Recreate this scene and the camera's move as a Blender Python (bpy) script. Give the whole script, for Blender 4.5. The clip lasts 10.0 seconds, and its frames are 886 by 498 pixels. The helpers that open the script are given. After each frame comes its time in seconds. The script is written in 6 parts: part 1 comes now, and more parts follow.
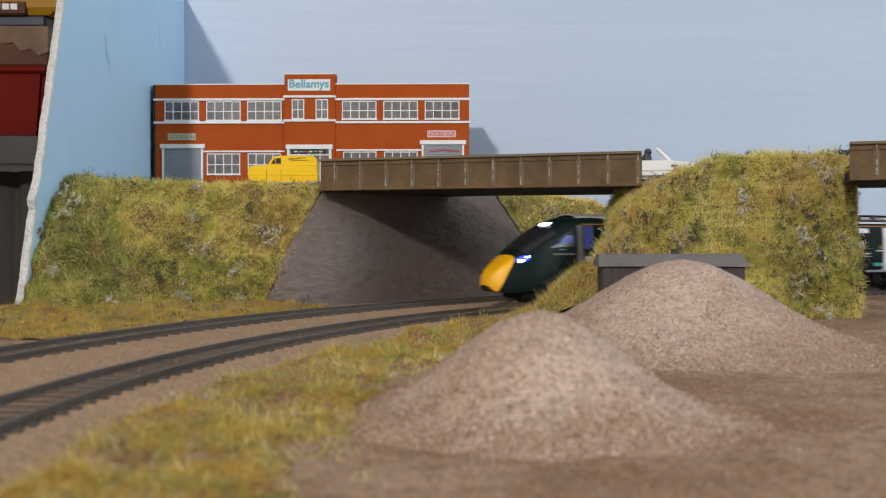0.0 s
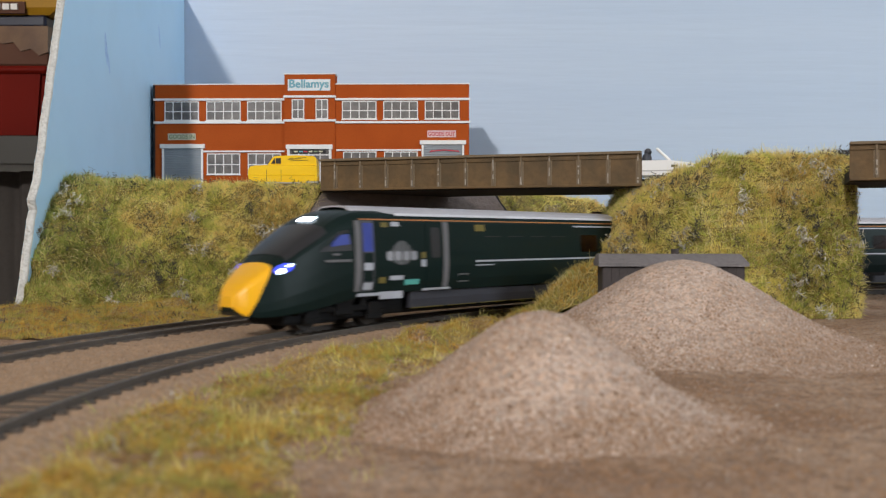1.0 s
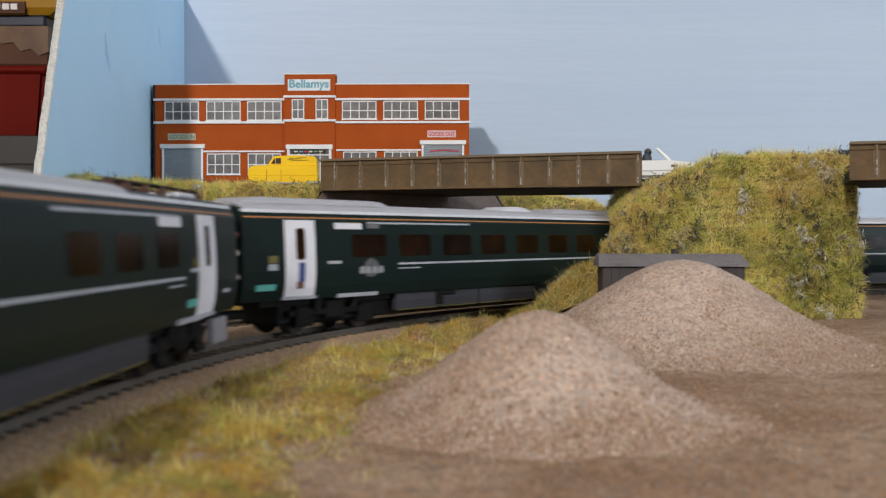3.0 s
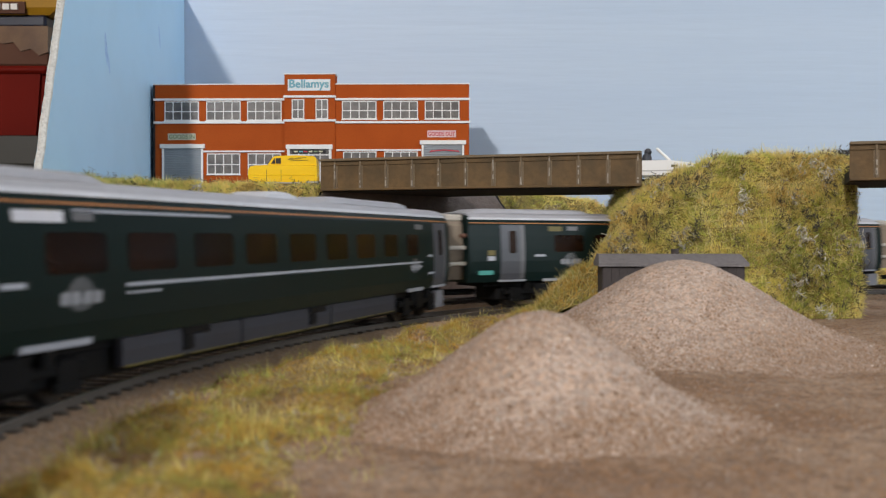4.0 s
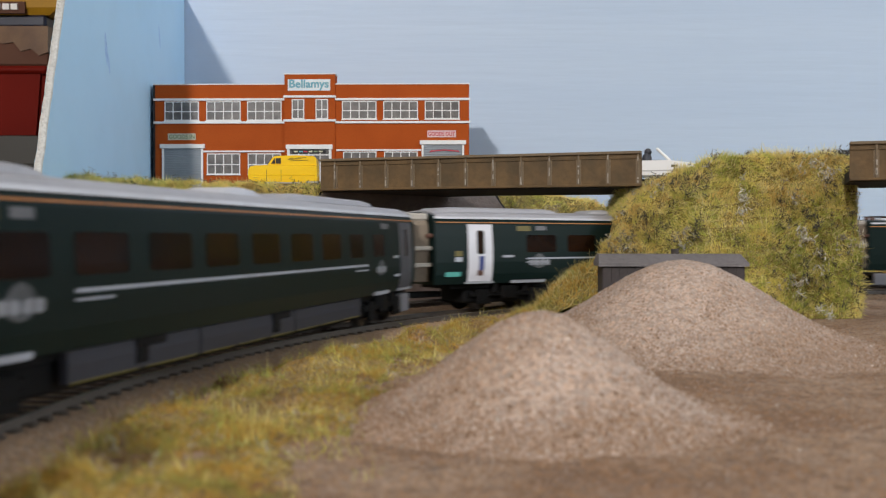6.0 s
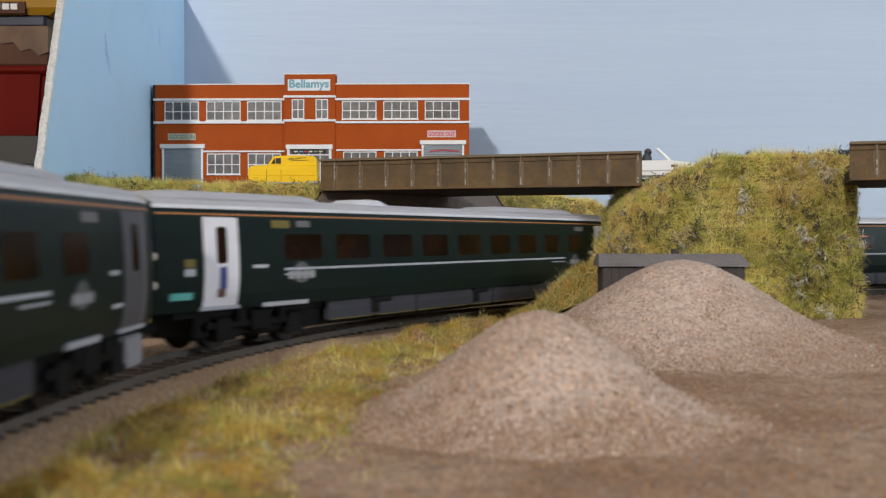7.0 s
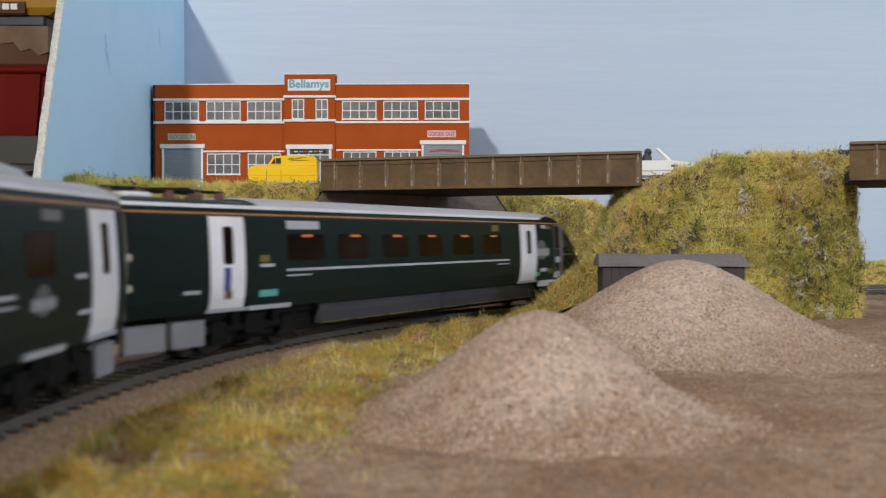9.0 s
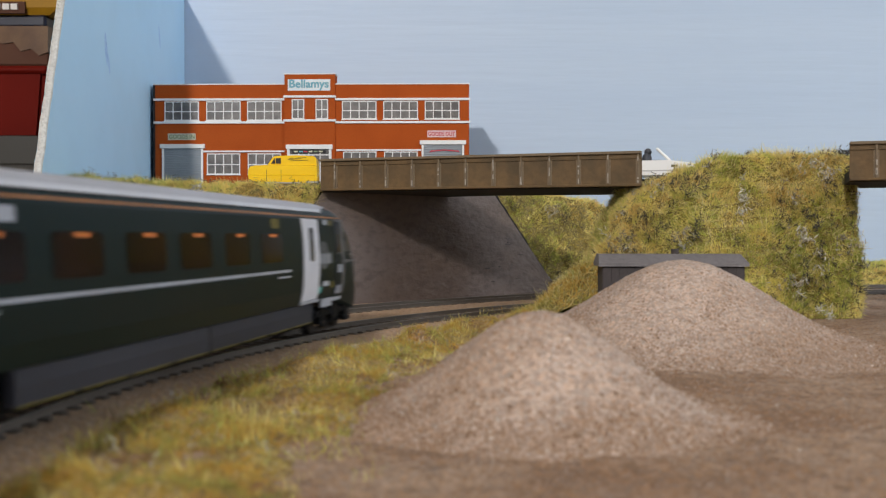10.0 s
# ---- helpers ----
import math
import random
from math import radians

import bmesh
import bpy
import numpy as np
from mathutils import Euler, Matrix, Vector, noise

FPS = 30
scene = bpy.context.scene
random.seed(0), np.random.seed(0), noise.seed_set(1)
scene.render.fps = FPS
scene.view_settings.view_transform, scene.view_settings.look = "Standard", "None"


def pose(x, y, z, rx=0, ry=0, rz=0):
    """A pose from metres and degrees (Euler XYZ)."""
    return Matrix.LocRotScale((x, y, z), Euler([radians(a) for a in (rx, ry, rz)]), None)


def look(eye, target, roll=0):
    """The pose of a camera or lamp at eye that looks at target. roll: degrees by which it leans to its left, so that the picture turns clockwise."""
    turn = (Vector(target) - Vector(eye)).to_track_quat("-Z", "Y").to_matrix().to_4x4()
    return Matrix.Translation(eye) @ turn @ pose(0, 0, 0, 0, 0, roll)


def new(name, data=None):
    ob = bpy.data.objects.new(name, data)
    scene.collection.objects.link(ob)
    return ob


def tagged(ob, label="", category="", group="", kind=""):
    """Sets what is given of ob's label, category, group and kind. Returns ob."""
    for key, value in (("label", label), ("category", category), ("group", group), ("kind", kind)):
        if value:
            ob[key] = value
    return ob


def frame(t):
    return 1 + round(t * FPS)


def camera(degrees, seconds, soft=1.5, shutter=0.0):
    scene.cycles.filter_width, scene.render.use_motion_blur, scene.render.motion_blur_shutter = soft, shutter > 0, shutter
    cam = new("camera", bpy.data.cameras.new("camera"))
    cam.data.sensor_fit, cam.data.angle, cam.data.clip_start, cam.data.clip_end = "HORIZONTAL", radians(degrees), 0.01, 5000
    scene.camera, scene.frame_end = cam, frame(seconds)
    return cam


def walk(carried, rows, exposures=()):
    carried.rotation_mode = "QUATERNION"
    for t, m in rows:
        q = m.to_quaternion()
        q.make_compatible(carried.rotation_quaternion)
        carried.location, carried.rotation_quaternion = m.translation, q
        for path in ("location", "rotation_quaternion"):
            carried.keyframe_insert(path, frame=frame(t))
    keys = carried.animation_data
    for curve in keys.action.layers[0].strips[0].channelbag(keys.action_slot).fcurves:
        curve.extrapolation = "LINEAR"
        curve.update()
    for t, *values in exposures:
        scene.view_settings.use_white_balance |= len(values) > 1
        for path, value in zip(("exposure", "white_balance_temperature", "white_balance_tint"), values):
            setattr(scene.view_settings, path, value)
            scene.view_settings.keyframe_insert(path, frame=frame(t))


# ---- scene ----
# A 1:76 model railway on a table. All lengths below are millimetres, z = 0 at the top of the rails.
MM = 0.001
cam = camera(48.03, 10.0, soft=1.15, shutter=0.6)
cam.data.dof.use_dof, cam.data.dof.focus_distance, cam.data.dof.aperture_fstop = True, 0.62, 28
EYE = (0.0, 0.0, 36.35 * MM)
walk(cam, [(0.0, look(EYE, (0, 1, 36.35 * MM - 0.0120))), (10.0, look(EYE, (0, 1, 36.35 * MM - 0.0120)))], exposures=[(0.0, 0.0), (10.0, 0.0)])

# ---- light: one bright lamp across the room to the front left, an added cool fill lamp low by the right wall, and the room's white walls ----
world = bpy.data.worlds.new("room_air")
scene.world = world
world.use_nodes = True
world.node_tree.nodes["Background"].inputs["Color"].default_value = (0.78, 0.87, 1.0, 1)
world.node_tree.nodes["Background"].inputs["Strength"].default_value = 0.42


def area_lamp(name, at, target, sx, sy, watts, colour):
    d = bpy.data.lights.new(name, "AREA")
    d.shape, d.size, d.size_y, d.energy, d.color = "RECTANGLE", sx * MM, sy * MM, watts, colour
    ob = new(name, d)
    ob.matrix_world = look([c * MM for c in at], [c * MM for c in target])
    return ob


LAMP = (-860, -2700, 1450)
area_lamp("room_lamp", LAMP, (0, 620, 0), 150, 150, 76, (1.0, 0.945, 0.895))
# cool fill added for the bluish side light; its source is out of view
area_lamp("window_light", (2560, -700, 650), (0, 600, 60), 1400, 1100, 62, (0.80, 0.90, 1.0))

# ---- building helpers ----


def part(name, bm, material, parent=None, label="", smooth=False):
    """Link a bmesh, in millimetres, as one mesh object under a thing or a part."""
    bm.normal_update()
    me = bpy.data.meshes.new(name)
    bmesh.ops.scale(bm, vec=(MM, MM, MM), verts=bm.verts)
    bm.to_mesh(me)
    bm.free()
    me.materials.append(material)
    if smooth:
        me.shade_smooth()
    ob = new(name, me)
    if parent:
        ob.parent = parent
    if label:
        ob["label"] = label
    return ob


def raw(name, verts, faces, material, parent=None, smooth=False):
    me = bpy.data.meshes.new(name)
    me.from_pydata([tuple(v) for v in np.asarray(verts) * MM], [], faces)
    me.materials.append(material)
    if smooth:
        me.shade_smooth()
    ob = new(name, me)
    if parent:
        ob.parent = parent
    return ob


def empty(name, m=None):
    ob = new(name)
    ob.empty_display_size = 0.01
    if m is not None:
        ob.matrix_basis = m
    return ob


def mpose(x, y, z, rz=0):
    return pose(x * MM, y * MM, z * MM, 0, 0, rz)


def box(bm, x0, x1, y0, y1, z0, z1, bevel=0.0, seg=1):
    r = bmesh.ops.create_cube(bm, size=1)
    bmesh.ops.scale(bm, vec=(x1 - x0, y1 - y0, z1 - z0), verts=r["verts"])
    bmesh.ops.translate(bm, vec=((x0 + x1) / 2, (y0 + y1) / 2, (z0 + z1) / 2), verts=r["verts"])
    if bevel:
        es = list({e for v in r["verts"] for e in v.link_edges})
        bmesh.ops.bevel(bm, geom=es, offset=bevel, segments=seg, affect="EDGES", profile=0.5)
    return bm


def a_box(*a, **k):
    return box(bmesh.new(), *a, **k)


def cyl(bm, p0, p1, r0, r1=None, n=10):
    p0, p1 = Vector(p0), Vector(p1)
    d = p1 - p0
    m = Matrix.Translation((p0 + p1) / 2) @ d.to_track_quat("Z", "Y").to_matrix().to_4x4()
    bmesh.ops.create_cone(bm, cap_ends=True, segments=n, radius1=r0, radius2=r0 if r1 is None else r1, depth=d.length, matrix=m)
    return bm


def prism(bm, outline, axis, a, b):
    """Extrude a closed outline along an axis from a to b; the outline gives the other two coordinates in order."""
    def at(p, q):
        return {"x": (q, p[0], p[1]), "y": (p[0], q, p[1]), "z": (p[0], p[1], q)}[axis]
    lo = [bm.verts.new(at(p, a)) for p in outline]
    hi = [bm.verts.new(at(p, b)) for p in outline]
    bm.faces.new(lo)
    bm.faces.new(list(reversed(hi)))
    n = len(outline)
    for i in range(n):
        bm.faces.new((lo[i], lo[(i + 1) % n], hi[(i + 1) % n], hi[i]))
    bmesh.ops.recalc_face_normals(bm, faces=bm.faces[:])
    return bm


def loft(bm, rings, closed=True, caps=True):
    vs = [[bm.verts.new(p) for p in ring] for ring in rings]
    n = len(vs[0])
    for a, b in zip(vs, vs[1:]):
        for i in range(n if closed else n - 1):
            bm.faces.new((a[i], a[(i + 1) % n], b[(i + 1) % n], b[i]))
    if caps and closed:
        bm.faces.new(list(reversed(vs[0])))
        bm.faces.new(vs[-1])
    bmesh.ops.recalc_face_normals(bm, faces=bm.faces[:])
    return bm


def fbm(x, y, z=0.0, octaves=4):
    return noise.fractal(Vector((x, y, z)), 1.0, 2.0, octaves)


# ---- materials ----
# The layout is small, so noise scales are given per millimetre.


def material(name, base, rough=0.7, metal=0.0, second=None, scale=0.05, amount=0.5, fine=0.6, fine_amount=0.25, bump=0.0, bump_scale=1.0, coat=0.0, spec=0.5, island=0.0, emit=0.0, stretch=(1, 1, 1), contrast=(0.35, 0.65), grain=None, bump_depth=0.4):
    m = bpy.data.materials.new(name)
    m.use_nodes = True
    nt = m.node_tree
    p = nt.nodes["Principled BSDF"]
    p.inputs["Roughness"].default_value, p.inputs["Metallic"].default_value = rough, metal
    p.inputs["Coat Weight"].default_value = coat
    p.inputs["Specular IOR Level"].default_value = spec
    tc = nt.nodes.new("ShaderNodeTexCoord")
    mp = nt.nodes.new("ShaderNodeMapping")
    mp.inputs["Scale"].default_value = [1000 * s for s in stretch]
    nt.links.new(tc.outputs["Object"], mp.inputs["Vector"])

    def tex(s, detail):
        t = nt.nodes.new("ShaderNodeTexNoise")
        t.inputs["Scale"].default_value, t.inputs["Detail"].default_value = s, detail
        nt.links.new(mp.outputs[0], t.inputs["Vector"])
        return t

    def ramp(src, lo, hi):
        r = nt.nodes.new("ShaderNodeMapRange")
        r.inputs["From Min"].default_value, r.inputs["From Max"].default_value = lo, hi
        nt.links.new(src, r.inputs["Value"])
        return r.outputs[0]

    def mix(a, b, fac):
        x = nt.nodes.new("ShaderNodeMix")
        x.data_type = "RGBA"
        for sock, v in ((x.inputs[6], a), (x.inputs[7], b), (x.inputs[0], fac)):
            if isinstance(v, (tuple, float, int)):
                sock.default_value = (*v, 1) if isinstance(v, tuple) else v
            else:
                nt.links.new(v, sock)
        return x.outputs[2]

    def times(a, k):
        x = nt.nodes.new("ShaderNodeMath")
        x.operation = "MULTIPLY"
        nt.links.new(a, x.inputs[0])
        x.inputs[1].default_value = k
        return x.outputs[0]

    dark = second if second else tuple(c * 0.7 for c in base)
    col = mix(base, dark, times(ramp(tex(scale, 3).outputs["Fac"], *contrast), amount))
    col = mix(col, tuple(c * 0.45 for c in base), times(ramp(tex(fine, 2).outputs["Fac"], 0.45, 0.75), fine_amount))
    if island:
        geo = nt.nodes.new("ShaderNodeNewGeometry")
        hsv = nt.nodes.new("ShaderNodeHueSaturation")
        r = ramp(geo.outputs["Random Per Island"], 0, 1)
        mr = nt.nodes.new("ShaderNodeMapRange")
        mr.inputs["To Min"].default_value, mr.inputs["To Max"].default_value = 1 - island, 1 + island
        nt.links.new(r, mr.inputs["Value"])
        nt.links.new(mr.outputs[0], hsv.inputs["Value"])
        nt.links.new(col, hsv.inputs["Color"])
        col = hsv.outputs[0]
    if grain:
        # single grains: each cell a shade of its own
        vo = nt.nodes.new("ShaderNodeTexVoronoi")
        vo.inputs["Scale"].default_value = grain[0]
        nt.links.new(mp.outputs[0], vo.inputs["Vector"])
        sep = nt.nodes.new("ShaderNodeSeparateColor")
        nt.links.new(vo.outputs["Color"], sep.inputs[0])
        gr = nt.nodes.new("ShaderNodeMapRange")
        gr.inputs["To Min"].default_value, gr.inputs["To Max"].default_value = 1 - grain[1], 1 + grain[1]
        nt.links.new(sep.outputs[0], gr.inputs["Value"])
        gh = nt.nodes.new("ShaderNodeHueSaturation")
        nt.links.new(gr.outputs[0], gh.inputs["Value"])
        gs = nt.nodes.new("ShaderNodeMapRange")
        gs.inputs["To Min"].default_value, gs.inputs["To Max"].default_value = 0.75, 1.2
        nt.links.new(sep.outputs[1], gs.inputs["Value"])
        nt.links.new(gs.outputs[0], gh.inputs["Saturation"])
        nt.links.new(col, gh.inputs["Color"])
        col = gh.outputs[0]
    nt.links.new(col, p.inputs["Base Color"])
    if emit:
        nt.links.new(col, p.inputs["Emission Color"])
        p.inputs["Emission Strength"].default_value = emit
    if bump:
        b = nt.nodes.new("ShaderNodeBump")
        b.inputs["Strength"].default_value = min(1.0, bump)
        b.inputs["Distance"].default_value = bump_depth * MM
        nt.links.new(tex(bump_scale, 3).outputs["Fac"], b.inputs["Height"])
        nt.links.new(b.outputs[0], p.inputs["Normal"])
    return m


SKY_BACK = material("pale_blue_emulsion", (0.47, 0.575, 0.72), 0.5, second=(0.43, 0.54, 0.70), scale=0.012, fine=0.25, fine_amount=0.04, bump=1.0, bump_scale=0.05, stretch=(0.14, 1, 2.0), bump_depth=0.5)
SKY_SIDE = material("mid_blue_emulsion", (0.49, 0.755, 0.99), 0.55, second=(0.54, 0.79, 0.99), scale=0.01, fine=0.03, fine_amount=0.06, bump=0.2, bump_scale=0.3)
SMEAR = material("dark_blue_smear_and_shade", (0.30, 0.53, 0.86), 0.55, second=(0.41, 0.66, 0.96), scale=0.12, amount=1.0, contrast=(0.3, 0.55))
FOAM = material("rough_foam_edge", (0.62, 0.62, 0.60), 0.9, scale=0.2, fine=0.8, fine_amount=0.5, bump=1.0, bump_scale=0.6)
DIRT = material("brown_scatter_ground", (0.29, 0.17, 0.098), 0.95, second=(0.44, 0.305, 0.21), scale=0.022, amount=0.9, fine=0.2, fine_amount=0.5, bump=1.0, bump_scale=0.8, contrast=(0.40, 0.66), grain=(1.1, 0.32), bump_depth=0.7)
BALLAST = material("tan_ballast", (0.42, 0.275, 0.170), 0.95, second=(0.32, 0.21, 0.13), scale=0.035, fine=0.4, fine_amount=0.35, bump=1.0, bump_scale=1.0, grain=(1.3, 0.28), bump_depth=0.6)
SAND = material("pinkish_gravel", (0.54, 0.41, 0.335), 0.9, second=(0.42, 0.29, 0.21), scale=0.022, amount=0.9, fine=0.2, fine_amount=0.35, bump=1.0, bump_scale=0.9, grain=(1.1, 0.26), bump_depth=0.7)
GRAIN = material("gravel_grain", (0.53, 0.41, 0.345), 0.75, scale=0.5, fine_amount=0.05, island=0.17)
BALLAST_STONE = material("ballast_stone", (0.41, 0.275, 0.18), 0.85, scale=0.4, fine_amount=0.15, island=0.38)
TURF = material("turf_mat", (0.26, 0.20, 0.06), 0.95, second=(0.15, 0.12, 0.03), scale=0.05, fine=0.4, fine_amount=0.4, bump=1.0, bump_scale=0.9, grain=(1.4, 0.5), bump_depth=0.8)
VERGE = material("earthy_turf", (0.26, 0.145, 0.058), 0.95, second=(0.36, 0.26, 0.07), scale=0.045, amount=1.0, fine=0.3, fine_amount=0.4, bump=1.0, bump_scale=0.9, grain=(1.5, 0.4), bump_depth=0.8)
SLEEPER = material("sleeper_plastic", (0.075, 0.058, 0.046), 0.85, second=(0.13, 0.095, 0.068), scale=0.08, fine_amount=0.4)
RAIL = material("weathered_rail", (0.105, 0.088, 0.075), 0.7, 0.0, scale=0.1, fine_amount=0.3)
RAILTOP = material("worn_rail_head", (0.20, 0.185, 0.17), 0.45, 0.7, scale=0.05, amount=0.8, fine_amount=0.4)
WALL_GREY = material("dark_grey_card_stone", (0.150, 0.112, 0.094), 0.55, second=(0.16, 0.138, 0.14), scale=0.02, fine=0.16, fine_amount=0.5, bump=1.0, bump_scale=0.22, stretch=(1, 1, 1.8), bump_depth=0.8)
WALL_JOINT = material("dark_joint", (0.065, 0.055, 0.05), 0.9)
GIRDER = material("brown_girder_paint", (0.150, 0.092, 0.040), 0.6, spec=0.25, second=(0.080, 0.055, 0.028), scale=0.07, amount=0.9, fine=0.35, fine_amount=0.4, bump=0.4, bump_scale=0.5)
GIRDER_RIB = material("worn_girder_edge", (0.165, 0.118, 0.068), 0.65, second=(0.12, 0.09, 0.055), scale=0.08, fine_amount=0.4)
SOFFIT = material("flat_black_deck", (0.02, 0.018, 0.016), 0.9)
ROAD = material("grey_road_card", (0.11, 0.11, 0.11), 0.9, scale=0.05)
HUT = material("dark_hut_planks", (0.055, 0.045, 0.045), 0.8, scale=0.1, fine_amount=0.4)
HUT_ROOF = material("grey_roofing_felt", (0.17, 0.155, 0.16), 0.85, second=(0.13, 0.12, 0.12), scale=0.08, fine=0.5, fine_amount=0.35, bump=0.6, bump_scale=0.6)
BRICK = material("orange_red_printed_brick", (0.41, 0.080, 0.012), 0.8, second=(0.34, 0.060, 0.009), scale=0.04, fine=0.9, fine_amount=0.25, spec=0.15)
WHITE = material("white_card", (0.78, 0.77, 0.76), 0.6, scale=0.05, amount=0.2, fine_amount=0.05)
BLACK = material("plain_black", (0.018, 0.018, 0.02), 0.7)
SHUTTER = material("grey_roller_shutter", (0.27, 0.30, 0.33), 0.55, scale=0.05, fine_amount=0.1)
TABLE = material("table_board", (0.20, 0.13, 0.08), 0.8, scale=0.01)
ROOM = material("off_white_room_paint", (0.72, 0.71, 0.68), 0.9, scale=0.002, amount=0.2, fine=0.02, fine_amount=0.05)


# ---- the line of the two tracks: a long bend that runs out straight past the camera ----
CX, CY, R = 424.65, 175.9, 519.75
SPACING = 63.7


def on_line(s, off=0.0):
    """Place and heading at s millimetres along the near track; off: to the outside of the bend."""
    if s < 0:
        a = math.pi + s / R
        return Vector((CX + (R + off) * math.cos(a), CY + (R + off) * math.sin(a), 0)), Vector((-math.sin(a), math.cos(a), 0))
    return Vector((CX - R - off, CY - s, 0)), Vector((0, -1, 0))


# ---- room, table and backdrop ----
def room():
    bm = bmesh.new()
    box(bm, -2300, 2600, -4400, 2300, -1010, -1000)
    tagged(part("floor", bm, TABLE), "brown floor of the room under the layout", "floor", kind="structure")
    for name, b in (("wall_north", (-2300, 2600, 2300, 2310)), ("wall_south", (-2300, 2600, -4410, -4400)), ("wall_west", (-2310, -2300, -4400, 2300)), ("wall_east", (2600, 2610, -4400, 2300))):
        tagged(part(name, a_box(b[0], b[1], b[2], b[3], -1000, 1900), ROOM), "plain off-white wall of the room", "wall", kind="structure")
    # unseen frame, made up to stand behind the cool fill lamp
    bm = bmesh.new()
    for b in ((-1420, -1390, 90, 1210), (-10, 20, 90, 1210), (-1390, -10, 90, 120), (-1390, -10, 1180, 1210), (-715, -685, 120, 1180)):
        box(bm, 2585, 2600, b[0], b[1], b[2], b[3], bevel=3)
    tagged(part("window_1", bm, ROOM), "unseen white frame added behind the right-hand fill lamp", "window", kind="structure")
    tagged(part("ceiling", a_box(-2300, 2600, -4400, 2300, 1900, 1910), ROOM), "plain white ceiling of the room", "ceiling", kind="structure")
    bm = bmesh.new()
    box(bm, -262, 1150, -1560, 990, -26, -8.0)
    tagged(part("baseboard", bm, TABLE), "brown wooden baseboard carrying the layout", "baseboard", kind="structure")


def backdrop():
    bm = bmesh.new()
    box(bm, -252.5, 1150, 972, 984, -8, 620)
    tagged(part("backdrop_back", bm, SKY_BACK), "pale blue painted backdrop board with brush strokes", "backdrop", kind="structure")
    # the side board: front edge cut on a slant, roughly broken
    rnd = random.Random(3)
    lerp = lambda p, q, t: p + (q - p) * t
    wall_x = lambda y: -247.5 - (y - 585) * 0.0118
    top = 272
    front = []
    n = 46
    for i in range(n + 1):
        z = -8 + (top + 8) * i / n
        y = 586 + (z + 5) * 0.345 + rnd.uniform(-0.5, 0.5) + 1.6 * fbm(z * 0.05, 3)
        if 54 < z < 68:
            y -= 4.5 * math.sin((z - 54) / 14 * math.pi)
        front.append((y, z))
    bm = bmesh.new()
    rim, inner, outer = [], [], []
    for y, z in front:
        x = wall_x(y)
        inner.append(bm.verts.new((x, y, z)))
        outer.append(bm.verts.new((x - 5.0, y, z)))
    ib, it = bm.verts.new((wall_x(972), 971.5, -8)), bm.verts.new((wall_x(972), 971.5, top))
    ob_, ot = bm.verts.new((wall_x(972) - 5.0, 971.5, -8)), bm.verts.new((wall_x(972) - 5.0, 971.5, top))
    bm.faces.new([*reversed(inner), ib, it])
    bm.faces.new([*outer, ot, ob_])
    bm.faces.new((inner[-1], it, ot, outer[-1]))
    bm.faces.new((inner[0], outer[0], ob_, ib))
    bm.faces.new((ib, ob_, ot, it))
    bmesh.ops.recalc_face_normals(bm, faces=bm.faces[:])
    side = tagged(part("backdrop_side", bm, SKY_SIDE), "sky blue painted foam board with a slanted cut edge", "backdrop", kind="structure")
    bm = bmesh.new()
    rows = []
    for i in range(4 * n + 1):
        k, u = divmod(i, 4)
        y = front[k][0] if k == n else front[k][0] * (1 - u / 4) + front[k + 1][0] * u / 4
        z = -8 + (top + 8) * i / (4 * n)
        x = wall_x(y)
        rows.append([(x + 0.2, y + 0.4, z), (x - 0.3 + rnd.uniform(-.15, .1), y - 0.5 - rnd.uniform(0, .5), z), (x - 2.5 + rnd.uniform(-.3, .3), y - 0.9 - rnd.uniform(0, .7), z), (x - 4.6 + rnd.uniform(-.3, .3), y - 0.5 - rnd.uniform(0, .5), z), (x - 5.3, y + 1.6, z)])
    loft(bm, rows, closed=False)
    # brush smears; the shade of their bumps is in the darker blue
    for y0, z0, z1, w in ((735, 163, 188, 6.0), (880, 203, 224, 4.5), (741, 158, 174, 4.5)):
        smear = []
        for i in range(9):
            t = i / 8
            ww = w * math.sin(t * math.pi) ** 0.6 * 0.5
            y = y0 + 5 * t
            z = lerp(z1, z0, t)
            smear.append([(wall_x(y - ww) + 0.06, y - ww, z), (wall_x(y + ww) + 0.06, y + ww, z)])
        part("paint_smear", loft(bmesh.new(), smear, closed=False), SMEAR, side, "brush smear in the paint, its bump shade put into darker blue")
    part("broken_edge", bm, FOAM, side, "rough white broken foam edge", smooth=False)


# ---- ground ----
PILE_A = (22.5, 232.0, 24.6, 29.0, 1.9)
PILE_B = (91.5, 381.0, 33.0, 45.5, 2.0)


def ground_z(x, y):
    z = -5.2 + 0.5 * fbm(x * 0.03, y * 0.03) + 0.25 * fbm(x * 0.15, y * 0.15, 5)
    d = R - math.hypot(x - CX, y - CY) if y > CY else x - (CX - R)
    if d > 18:
        z += 2.4 * min(1, (d - 18) / 14) * math.exp(-max(0, d - 40) / 18) * (0.7 + 0.5 * fbm(x * 0.05, y * 0.05, 9))
    return z


